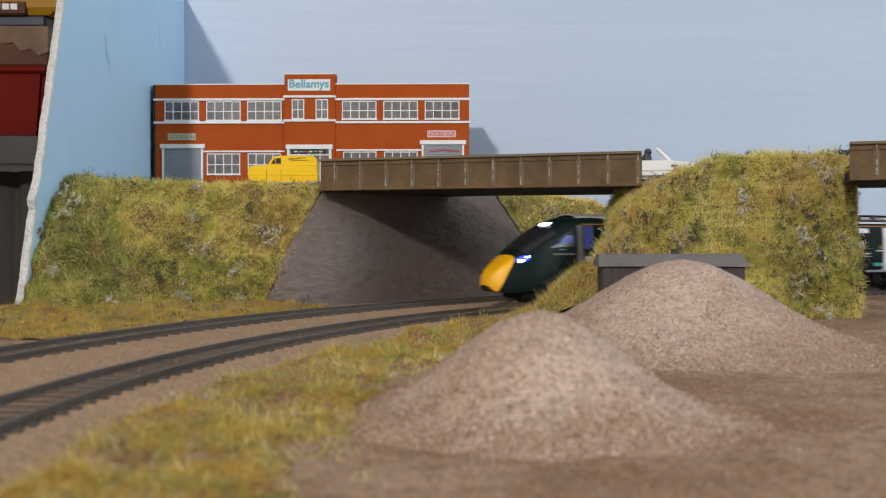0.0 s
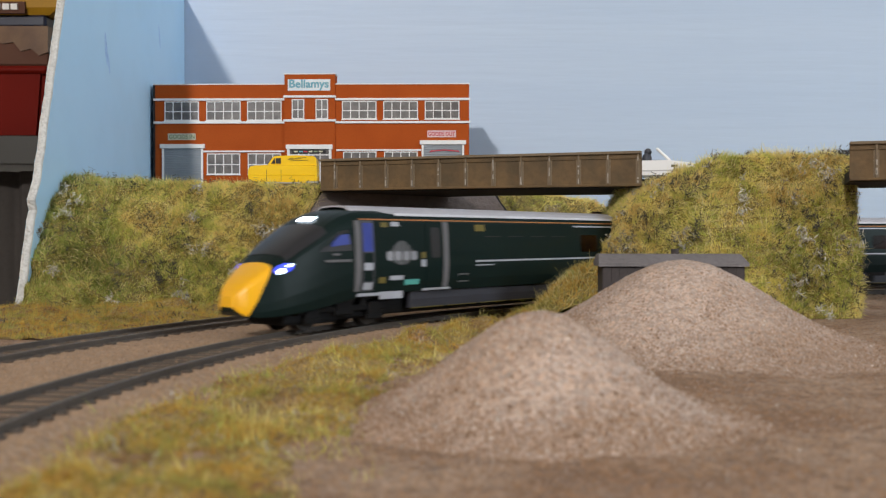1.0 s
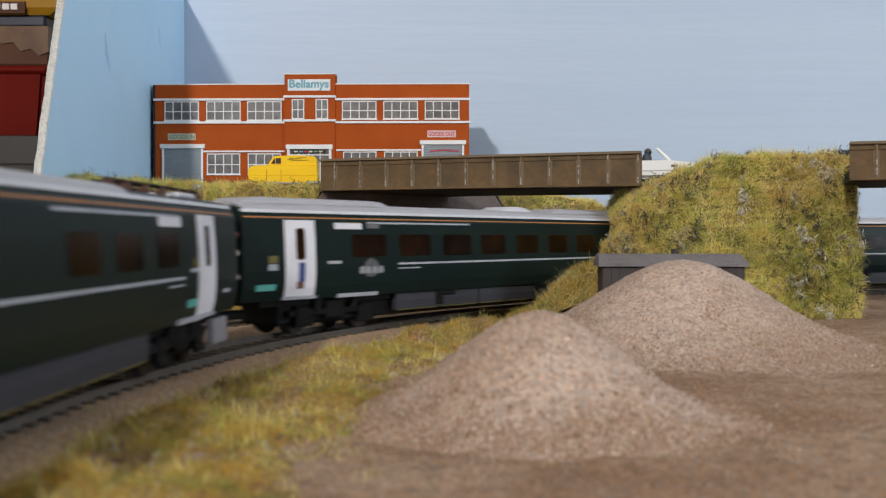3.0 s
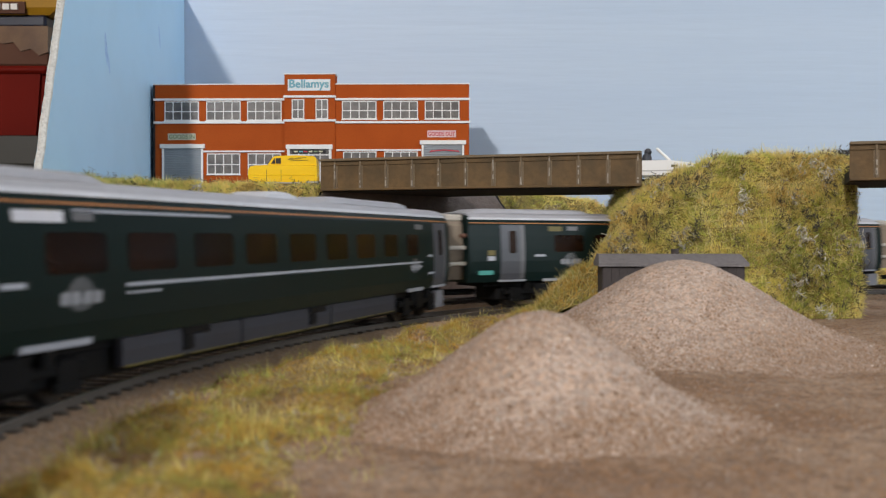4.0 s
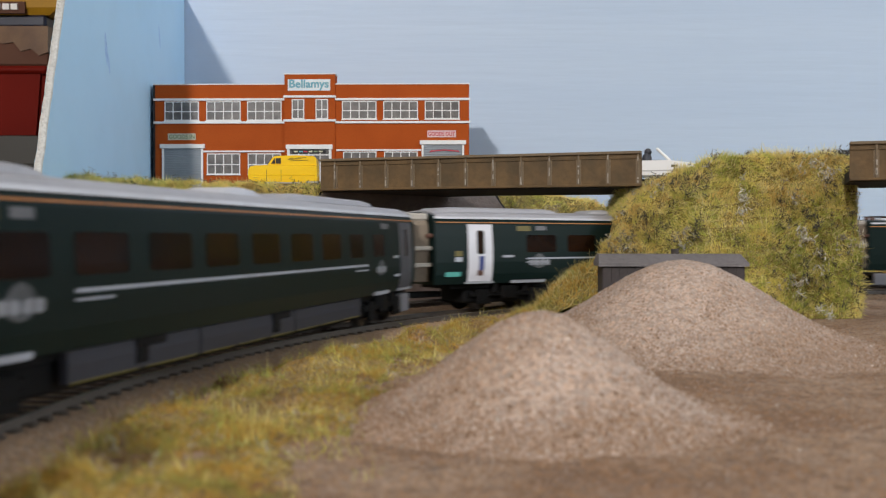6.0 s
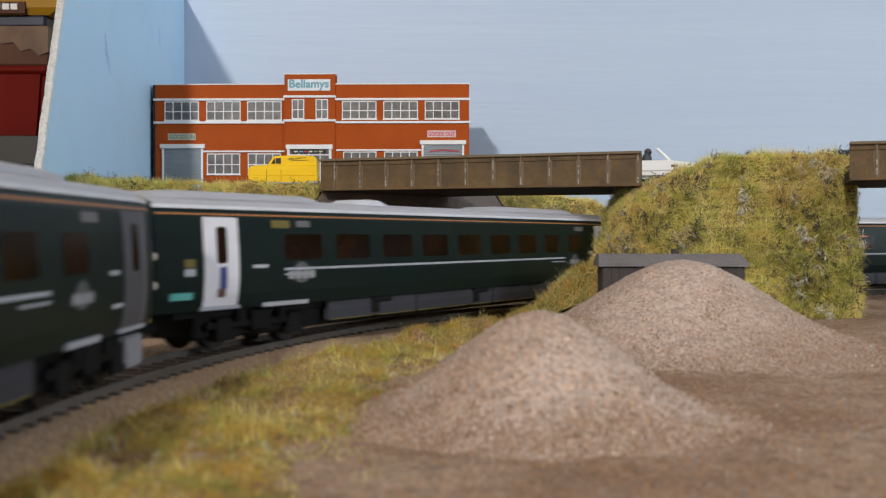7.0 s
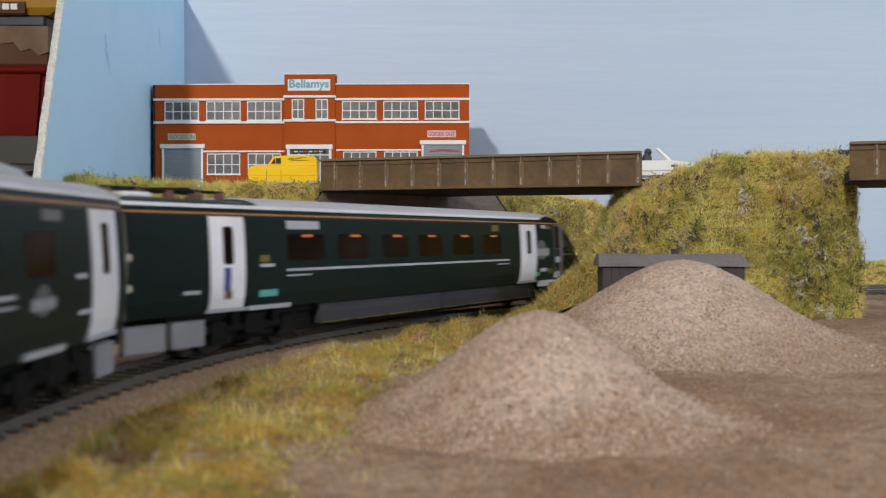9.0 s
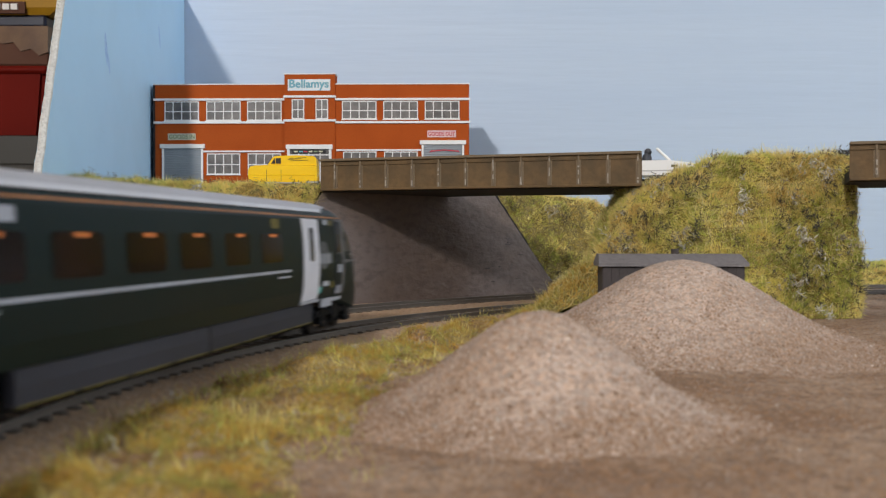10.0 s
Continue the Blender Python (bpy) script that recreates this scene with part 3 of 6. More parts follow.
def abutment():
    """Stone-textured wall beside the outer track; its wings slope down into the banks."""
    a = tagged(empty("bridge_abutment"), "dark grey stone-textured abutment wall with sloping wings", "bridge abutment", kind="structure")
    nu, nv = 130, 40
    verts = []
    for j in range(nv + 1):
        for i in range(nu + 1):
            x = lerp(-113, 88, i / nu)
            z = lerp(-6, wall_top(x), j / nv)
            d = 0.45 * fbm(x * 0.10, z * 0.22, 1) + 0.3 * fbm(x * 0.4, z * 0.8, 7)
            if x > 18:
                # courses of roughly squared stone on the east wing
                row = math.floor(z / 3.2)
                if abs((z / 3.2) % 1.0) < 0.16 or ((x + 2.9 * (row % 2)) / 6.0) % 1.0 < 0.08:
                    d -= 0.45
            verts.append((x - 0.0 * d, wall_y(x) - d, z))
    faces = [(j * (nu + 1) + i, j * (nu + 1) + i + 1, (j + 1) * (nu + 1) + i + 1, (j + 1) * (nu + 1) + i) for j in range(nv) for i in range(nu)]
    raw("face", verts, faces, WALL_GREY, a, smooth=True)
    # thickness behind the face
    bm = bmesh.new()
    rows = []
    for i in range(41):
        x = lerp(-112, 87.5, i / 40)
        zt = wall_top(x) - 2.5
        y = wall_y(x)
        rows.append([(x, y + 0.9, -6), (x, y + 0.9, max(-5.5, zt)), (x - 3, y + 7, max(-5.5, zt)), (x - 3, y + 7, -6)])
    loft(bm, rows)
    part("core", bm, WALL_JOINT, a)
    # black strip standing for the shaded gap behind the upper edge of the east wing
    bm = bmesh.new()
    prev = None
    for i in range(25):
        u = i / 24
        x = lerp(36, 78, u)
        y, z = wall_y(x), wall_top(x)
        w = (0.5 + 1.6 * abs(fbm(u * 7, 2, 2))) * (1 if u < 0.62 else 0.3)
        cur = [bm.verts.new((x - 0.6, y + 0.6, z - 0.6)), bm.verts.new((x + w * 1.4, y + 0.9, z + w * 0.9)), bm.verts.new((x + w * 1.4, y + 3, z + w * 0.9))]
        if prev:
            bm.faces.new((prev[0], cur[0], cur[1], prev[1]))
            bm.faces.new((prev[1], cur[1], cur[2], prev[2]))
        prev = cur
    part("dark_gap", bm, BLACK, a)
    # edges of lifting stone courses
    rnd = random.Random(11)
    first = None
    for k in range(16):
        x = rnd.uniform(28, 62)
        z = rnd.uniform(4, 52)
        if z > wall_top(x + 8) - 3:
            continue
        bm = bmesh.new()
        L = rnd.uniform(2, 6)
        p = [(x, wall_y(x) - 0.5, z), (x + L * .5, wall_y(x + L * .5) - 1.1, z + rnd.uniform(-.2, .4)), (x + L, wall_y(x + L) - 0.5, z), (x + L * .5, wall_y(x + L * .5) - 0.4, z + 0.6)]
        bm.faces.new([bm.verts.new(q) for q in p])
        part("lifted_stone", bm, WALL_JOINT, a)


def upper_level():
    bm = bmesh.new()
    prism(bm, [(-249, 684), (-78, 612), (-66, 610), (34, 708), (34, 725), (80, 775), (80, 971), (-249, 971)], "z", -7.5, 68.8)
    tagged(part("road", bm, ROAD), "flat grey card road and yard on the upper level", "road", kind="structure")


# ---- gravel heaps and hut ----
def heap(name, spec, label, seed, mat):
    x0, y0, h, r, power = spec
    n_r, n_a = 60, 150
    verts = []
    for j in range(n_r + 1):
        rr = j / n_r
        for i in range(n_a):
            a = i / n_a * 2 * math.pi
            rad = 2.6 * r * (1 + 0.16 * max(0.0, rr - 0.3) * fbm(math.cos(a) * 1.8 + seed, math.sin(a) * 1.8))
            x, y = x0 + rad * rr * math.cos(a), y0 + rad * rr * math.sin(a)
            z = h * math.exp(-((2.6 * rr) ** power)) - 1.3 * min(1.0, 1.5 * rr) - 2.5 * max(0.0, rr - 0.85) / 0.15
            z += (0.35 * fbm(x * 0.12, y * 0.12, seed) + 0.9 * min(1.0, rr * 1.3) * fbm(x * 0.05, y * 0.05, seed + 4) + 0.25 * fbm(x * 0.5, y * 0.5, seed)) * (1 if rr else 0)
            verts.append((x, y, z - 5.4))
    faces = [(j * n_a + i, j * n_a + (i + 1) % n_a, (j + 1) * n_a + (i + 1) % n_a, (j + 1) * n_a + i) for j in range(n_r) for i in range(n_a)]
    ob = raw(name, verts, faces, mat, smooth=True)
    tagged(ob, label, "gravel heap", "gravel heaps")
    return verts, faces


def hut():
    h = tagged(empty("hut", mpose(102, 448, -6.2, -3)), "low dark planked hut with a grey felt roof", "hut")
    part("body", a_box(-31, 31, -10, 10, 0, 30), HUT, h)
    for i in range(17):
        if i == 0:
            pl = part("plank", a_box(-1.75, 1.75, -0.35, 0, 0, 29.5, bevel=0.15), HUT, h)
        else:
            pl = new("plank", h.children[1].data)
            pl.parent = h
        pl.matrix_basis = pose((-29 + i * 3.62) * MM, -10.0 * MM, 0)
    bm = bmesh.new()
    lo = [(-32.8, -12), (32.6, -12), (32.6, 12), (-32.8, 12)]
    hi = [(-32, -5), (30.5, -5), (30.5, 6), (-32, 6)]
    loft(bm, [[(x, y, 29.6) for x, y in lo], [(x, y, 31.0) for x, y in lo], [(x, y, 35.0) for x, y in hi]])
    part("roof", bm, HUT_ROOF, h)
    bm = cyl(bmesh.new(), (2.5, 0, 34), (2.5, 0, 36.9), 1.8, 1.7, 12)
    cyl(bm, (2.5, 0, 36.5), (2.5, 0, 37.2), 1.9, 1.9, 12)
    part("chimney", bm, HUT, h)


# ---- factory ----
FX, FY, FW = -246.2, 850, 268.4


def factory():
    k = 0.4827
    f = tagged(empty("factory", mpose(FX, FY, 68.8, -1.0)), "low-relief orange brick factory with white bands, steel windows and roller doors", "factory building")
    zt = 97.2

    def X(px):
        return (px - 274) * k

    def Z(py):
        return zt - (py - 152) * k
    part("wall", a_box(0.6, FW, 0, 62, -0.5, zt), BRICK, f)
    # thin sheet of flat black over the left end of the wall
    part("side_sheet", a_box(-1.4, 0.6, 0.8, 62, -0.5, zt + 0.3), BLACK, f, "thin black sheet on the left end")
    cx0, cx1 = X(505), X(594)
    part("tower", a_box(cx0, cx1, -1.6, 14, -0.5, Z(134.5)), BRICK, f)
    part("tower_coping", a_box(cx0 - 0.7, cx1 + 0.7, -2.1, 14.5, Z(134.5), Z(132.5), bevel=0.15), WHITE, f)
    for a, b in ((-1, cx0), (cx1, FW + 0.6)):
        part("coping", a_box(a, b, -0.6, 8, zt, zt + 1.0, bevel=0.15), WHITE, f)
    for (y0, y1, x0, x1) in ((176, 180, 274, 505), (216.5, 220.5, 274, 505), (176, 180, 594, 832), (216.5, 220.5, 594, 832), (268, 271, 360, 505), (266, 269, 596, 746)):
        dy = -1.7 if y1 > 262 else -1.9
        part("band", a_box(X(x0) - (0.8 if x0 == 274 else 0), X(x1), dy + 0.4, 0.2, Z(y1), Z(y0), bevel=0.15), WHITE, f)
    for (y0, y1) in ((171.5, 175.5), (213.5, 217.5)):
        part("band", a_box(cx0 - 0.9, cx1 + 0.9, -3.0, -1.4, Z(y1), Z(y0), bevel=0.15), WHITE, f)

    def window(px0, px1, py0, py1, cols, proud=0.0):
        w = empty("window")
        w.parent = f
        x0, x1, z0, z1 = X(px0), X(px1), Z(py1), Z(py0)
        part("pane", a_box(x0 + .3, x1 - .3, -0.22 - proud, 0.1 - proud, z0 + .3, z1 - .3), GLASS, w)
        t = 0.85
        bm = bmesh.new()
        box(bm, x0, x1, -0.75 - proud, 0 - proud, z1 - t, z1)
        box(bm, x0, x1, -0.75 - proud, 0 - proud, z0, z0 + t)
        box(bm, x0, x0 + t, -0.7 - proud, 0 - proud, z0, z1)
        box(bm, x1 - t, x1, -0.7 - proud, 0 - proud, z0, z1)
        part("frame", bm, WHITE, w)
        for c in range(1, cols):
            xc = lerp(x0, x1, c / cols)
            part("glazing_bar", a_box(xc - .38, xc + .38, -0.62 - proud, -0.1 - proud, z0 + .4, z1 - .4), WHITE, w)
        zc = lerp(z0, z1, 0.47)
        part("glazing_bar", a_box(x0 + .4, x1 - .4, -0.66 - proud, -0.1 - proud, zc - .38, zc + .38), WHITE, w)
        part("sill", a_box(x0 - .6, x1 + .6, -1.1 - proud, 0 - proud, z0 - .7, z0 + .05, bevel=0.1), WHITE, w)
    for a in (292, 366, 438.5, 606, 679, 752):
        window(a, a + 61, 181, 215 if a < 500 else 213, 4)
    for a in (518, 560):
        window(a, a + 22, 178, 213, 2, proud=1.6)
    for a in (367, 439.5):
        window(a, a + 59, 273, 310, 4)
    for a in (608, 680.5):
        window(a, a + 59, 270, 308, 4)

    def roller(px0, px1, py0):
        d = empty("roller_door")
        d.parent = f
        x0, x1, z1 = X(px0), X(px1), Z(py0)
        n = 22
        for i in range(n):
            za, zb = lerp(-0.3, z1, i / n), lerp(-0.3, z1, (i + 1) / n)
            bm = prism(bmesh.new(), [(-0.15, za), (-0.55, za + 0.25), (-0.55, zb - 0.25), (-0.15, zb), (0.1, zb), (0.1, za)], "x", x0, x1)
            part("slat", bm, SHUTTER, d)
        part("lintel", a_box(x0 - 3.2, x1 + 3.2, -2.2, 0.1, z1, z1 + 3.6, bevel=0.2), WHITE, d)
        for xx in (x0 - 1.6, x1):
            part("jamb", a_box(xx, xx + 1.6, -1.4, 0.1, -0.3, z1), WHITE, d)
    roller(291, 357, 264)
    roller(750, 818, 258)
    part("red_trim", prism(bmesh.new(), [(X(760), Z(273)), (X(762), Z(268.5)), (X(786), Z(266.5)), (X(812), Z(268.5)), (X(814), Z(273)), (X(811), Z(270.5)), (X(786), Z(268.8)), (X(763), Z(270.5))], "y", -1.1, -0.5), SIGN_RED, f, "thin curved red strip on the door")
    # central entrance
    e = empty("entrance")
    e.parent = f
    xa, xb = X(512), X(586)
    part("lintel", a_box(xa - 2, xb + 2, -3.8, -1.5, Z(266), Z(258), bevel=0.2), WHITE, e)
    for xx in (xa - 1, xb - 1.2):
        part("jamb", a_box(xx, xx + 2.2, -3.2, -1.5, -0.3, Z(266)), WHITE, e)
    part("pane", a_box(xa + 1.2, xb - 1.2, -1.9, -1.5, -0.3, Z(266)), GLASS, e)
    for px in (530, 548, 568):
        part("glazing_bar", a_box(X(px) - .4, X(px) + .4, -2.3, -1.85, -0.3, Z(268)), WHITE, e)
    part("transom", a_box(xa + 1.2, xb - 1.2, -2.3, -1.85, Z(277), Z(275)), WHITE, e)
    part("name_board", a_box(X(519), X(578), -2.9, -2.35, Z(273), Z(267.5)), BLACK, e, "dark board with worn coloured lettering")
    for q, mt in ((522, SIGN_CREAM), (531, SIGN_BLUE), (539, SIGN_RED), (548, SIGN_CREAM), (557, SIGN_GREEN), (566, SIGN_CREAM)):
        part("lettering_bar", a_box(X(q), X(q + 6.5), -3.1, -2.85, Z(271.5), Z(269)), mt, e)
    # signs
    sign(f, "sign_board", (X(511), X(586), Z(163), Z(143)), -2.0, "Bellamys", 9.4, SIGN_WHITE, SIGN_BLUE, bold=0.28)
    sign(f, "sign_board", (X(298), X(347), Z(249), Z(237.5)), -0.5, "GOODS IN", 4.9, SIGN_CREAM, SIGN_GREEN, bold=0.1)
    sign(f, "sign_board", (X(756.5), X(807), Z(245), Z(233)), -0.5, "GOODS OUT", 4.9, SIGN_PINK, SIGN_RED, bold=0.1)


def text_mesh(txt, size, bold, depth=0.12):
    c = bpy.data.curves.new("lettering", "FONT")
    c.body, c.size, c.align_x, c.align_y, c.extrude, c.offset = txt, size * MM, "CENTER", "CENTER", depth * MM, bold * MM
    c.resolution_u = 3
    ob = bpy.data.objects.new("lettering", c)
    scene.collection.objects.link(ob)
    me = bpy.data.meshes.new_from_object(ob.evaluated_get(bpy.context.evaluated_depsgraph_get()))
    bpy.data.objects.remove(ob)
    bpy.data.curves.remove(c)
    return me


def sign(parent, name, rect, y, txt, size, board, ink, bold=0.0):
    x0, x1, z0, z1 = rect
    b = part(name, a_box(x0, x1, y, y + 0.45, z0, z1), board, parent, 'sign board reading "%s"' % txt)
    me = text_mesh(txt, size, bold)
    me.materials.clear()
    me.materials.append(ink)
    co = np.array([v.co[:] for v in me.vertices])
    w = co[:, 0].max() - co[:, 0].min()
    sx = (x1 - x0) * 0.93 * MM / w
    mid = (co[:, 0].max() + co[:, 0].min()) / 2
    midy = (co[:, 1].max() + co[:, 1].min()) / 2
    for v in me.vertices:
        v.co = ((v.co.x - mid) * sx, -v.co.z, v.co.y - midy)
    t = new("lettering", me)
    t.parent = b
    t.location = ((x0 + x1) / 2 * MM, (y - 0.05) * MM, (z0 + z1) / 2 * MM)
    return b


GLASS = material("dark_printed_window", (0.16, 0.145, 0.14), 0.3, second=(0.07, 0.065, 0.065), scale=0.12, amount=0.9, fine=0.4, fine_amount=0.4)
SIGN_WHITE = material("sign_white", (0.70, 0.74, 0.76), 0.5, fine_amount=0.05)
SIGN_BLUE = material("sign_blue", (0.13, 0.36, 0.45), 0.5, fine_amount=0.05)
SIGN_CREAM = material("sign_cream", (0.62, 0.60, 0.44), 0.6, fine_amount=0.05)
SIGN_GREEN = material("sign_green", (0.20, 0.26, 0.16), 0.6, fine_amount=0.05)
SIGN_PINK = material("sign_pink", (0.72, 0.50, 0.50), 0.6, fine_amount=0.05)
SIGN_RED = material("sign_red", (0.50, 0.04, 0.07), 0.6, fine_amount=0.05)
YELLOW = material("yellow_gloss", (0.88, 0.55, 0.0), 0.35, second=(0.82, 0.48, 0.0), scale=0.05, fine_amount=0.02, coat=0.15, spec=0.3)
WHITE_GLOSS = material("white_gloss", (0.88, 0.88, 0.88), 0.3, scale=0.05, amount=0.1, fine_amount=0.02, coat=0.4)
RUBBER = material("black_rubber", (0.02, 0.02, 0.02), 0.8)
CHROME = material("silver_paint", (0.55, 0.55, 0.55), 0.3, 0.8, fine_amount=0.05)
CAR_GLASS = material("dark_tinted_glazing", (0.06, 0.05, 0.04), 0.12, fine_amount=0.05)


# ---- road vehicles ----
def wheel(parent, x, y, r, w):
    bm = cyl(bmesh.new(), (x, y - w / 2, r), (x, y + w / 2, r), r, r, 18)
    wl = part("wheel", bm, RUBBER, parent)
    part("hub_cap", cyl(bmesh.new(), (x, y - w / 2 - 0.15, r), (x, y - w / 2 + 0.1, r), r * 0.55, r * 0.5, 14), CHROME, wl)


def car_body(bm, side, half_w, tuck=0.9):
    """Side outline (x, z) carried across the width, the flanks drawn in at the edges."""
    rings = []
    for y, k in ((-half_w, 0.93), (-half_w * 0.9, 0.99), (-half_w * 0.6, 1.0), (half_w * 0.6, 1.0), (half_w * 0.9, 0.99), (half_w, 0.93)):
        cx = sum(p[0] for p in side) / len(side)
        cz = sum(p[1] for p in side) / len(side)
        rings.append([(cx + (x - cx) * (0.98 + 0.02 * (k > 0.95)), y, cz + (z - cz) * k) for x, z in side])
    return loft(bm, rings)


def van():
    v = tagged(empty("van", mpose(-107, 673, 68.8, 3)), "small yellow three-wheeled toy van on the road beside the factory", "toy van")
    lower = [(-22.6, 3.6), (-23.6, 9.5), (-23.4, 12.6), (-22.0, 14.6), (-19, 15.4), (-10.0, 15.9), (22.3, 15.6), (22.8, 6.5), (22, 3.2), (14, 2.8), (-14, 2.6)]
    part("body", car_body(bmesh.new(), lower, 9.6), YELLOW, v, smooth=False)
    upper = [(-11.0, 15.2), (-7.2, 20.8), (-5.2, 21.8), (8, 22.3), (20.0, 21.9), (21.8, 20.4), (22.4, 15.4)]
    part("roof", car_body(bmesh.new(), upper, 8.7), YELLOW, v)
    part("side_window", prism(bmesh.new(), [(-8.2, 16.5), (-5.9, 20.0), (-1.6, 20.4), (-1.6, 16.5)], "y", -9.15, -8.4), CAR_GLASS, v)
    part("window_trim", prism(bmesh.new(), [(-8.8, 16.0), (-6.2, 20.5), (-1.1, 20.9), (-1.1, 16.0)], "y", -8.95, -8.3), YELLOW, v)
    part("quarter_light", a_box(-5.4, -5.0, -9.3, -8.8, 16.4, 20.2), YELLOW, v)
    part("windscreen", prism(bmesh.new(), [(-10.9, 16.0), (-7.6, 20.6), (-7.2, 20.4), (-10.3, 16.0)], "y", -7.4, 7.4), CAR_GLASS, v)
    part("waist_strip", a_box(-22, 22.4, -9.75, -9.2, 12.4, 13.0), YELLOW, v)
    for z, x0, x1 in ((20.2, 4, 15), (19.4, 3, 12), (18.5, 4.5, 16.5)):
        part("lettering_bar", prism(bmesh.new(), [(x0, z - .2), (x1, z + .35), (x1, z + .58), (x0, z + .1)], "y", -9.05, -8.5), BLACK, v)
    for x in (-11.2, -1.6):
        part("door_seam", a_box(x, x + 0.3, -9.72, -9.4, 5.0, 12.4), BLACK, v)
    part("side_crease", a_box(-22, 22.3, -9.85, -9.3, 8.6, 9.3, bevel=0.2), YELLOW, v)
    part("sill_strip", a_box(-12, 12, -9.8, -9.2, 3.2, 4.2, bevel=0.2), CHROME, v)
    part("rear_bumper", a_box(15, 23.6, -9.9, 9.9, 3.4, 5.0, bevel=0.4), CHROME, v)
    for x in (-16, 15):
        wheel(v, x, -7.8, 3.6, 2.6)
        if x > 0:
            wheel(v, x, 7.8, 3.6, 2.6)


def convertible():
    c = tagged(empty("convertible", mpose(128, 597, 68.9, -17)), "white open-top toy car on the bridge road", "toy car")
    side = [(-28, 4), (-28.5, 9), (-27, 12.2), (-14, 12.8), (6, 12.9), (13, 12.2), (24, 10.6), (27.5, 8.5), (28, 4.5), (26, 3)]
    part("body", car_body(bmesh.new(), side, 11.2), WHITE_GLOSS, c)
    part("cockpit", a_box(-15, 4, -8.6, 8.6, 12.4, 13.05), BLACK, c)
    bm = bmesh.new()
    for y in (-8.6, 8.6):
        cyl(bm, (8.5, y, 12.6), (1.2, y * 0.9, 19.6), 0.9, 0.8, 8)
    cyl(bm, (1.2, -7.8, 19.6), (1.2, 7.8, 19.6), 0.8, 0.8, 8)
    part("windscreen_frame", bm, WHITE_GLOSS, c)
    part("windscreen", prism(bmesh.new(), [(8.0, 12.8), (1.4, 19.3), (1.1, 19.1), (7.5, 12.8)], "y", -7.8, 7.8), CLEAR, c)
    for y in (-4.5, 4.5):
        part("seat", a_box(-12, -9, y - 3.2, y + 3.2, 10, 16.5, bevel=0.9, seg=2), RUBBER, c)
    part("side_grille", a_box(9.5, 13, -11.5, -11.0, 8.6, 9.8), RUBBER, c)
    part("side_strip", a_box(-26, 26, -11.35, -10.9, 6.2, 7.0), CHROME, c)
    for x in (-17, 18):
        for y in (-9.6, 9.6):
            wheel(c, x, y, 4.1, 2.8)
    f = tagged(empty("toy_figure"), "plain dark toy figure seated in the open car", "toy figure")
    bm = bmesh.new()
    bmesh.ops.create_uvsphere(bm, u_segments=12, v_segments=8, radius=2.2, matrix=Matrix.Translation((0, 0, 17.6)))
    bmesh.ops.create_uvsphere(bm, u_segments=12, v_segments=8, radius=3.2, matrix=Matrix.Translation((-0.6, 0, 13.4)) @ Matrix.Diagonal((0.9, 1.2, 1.2, 1)))
    bpy.data.objects.remove(f)
    f = part("toy_figure", bm, FIGURE, None, smooth=True)
    tagged(f, "plain dark toy figure seated in the open car", "toy figure")
    f.matrix_basis = mpose(128, 597, 68.9, -17) @ mpose(-4.6, -4.5, 0.6)


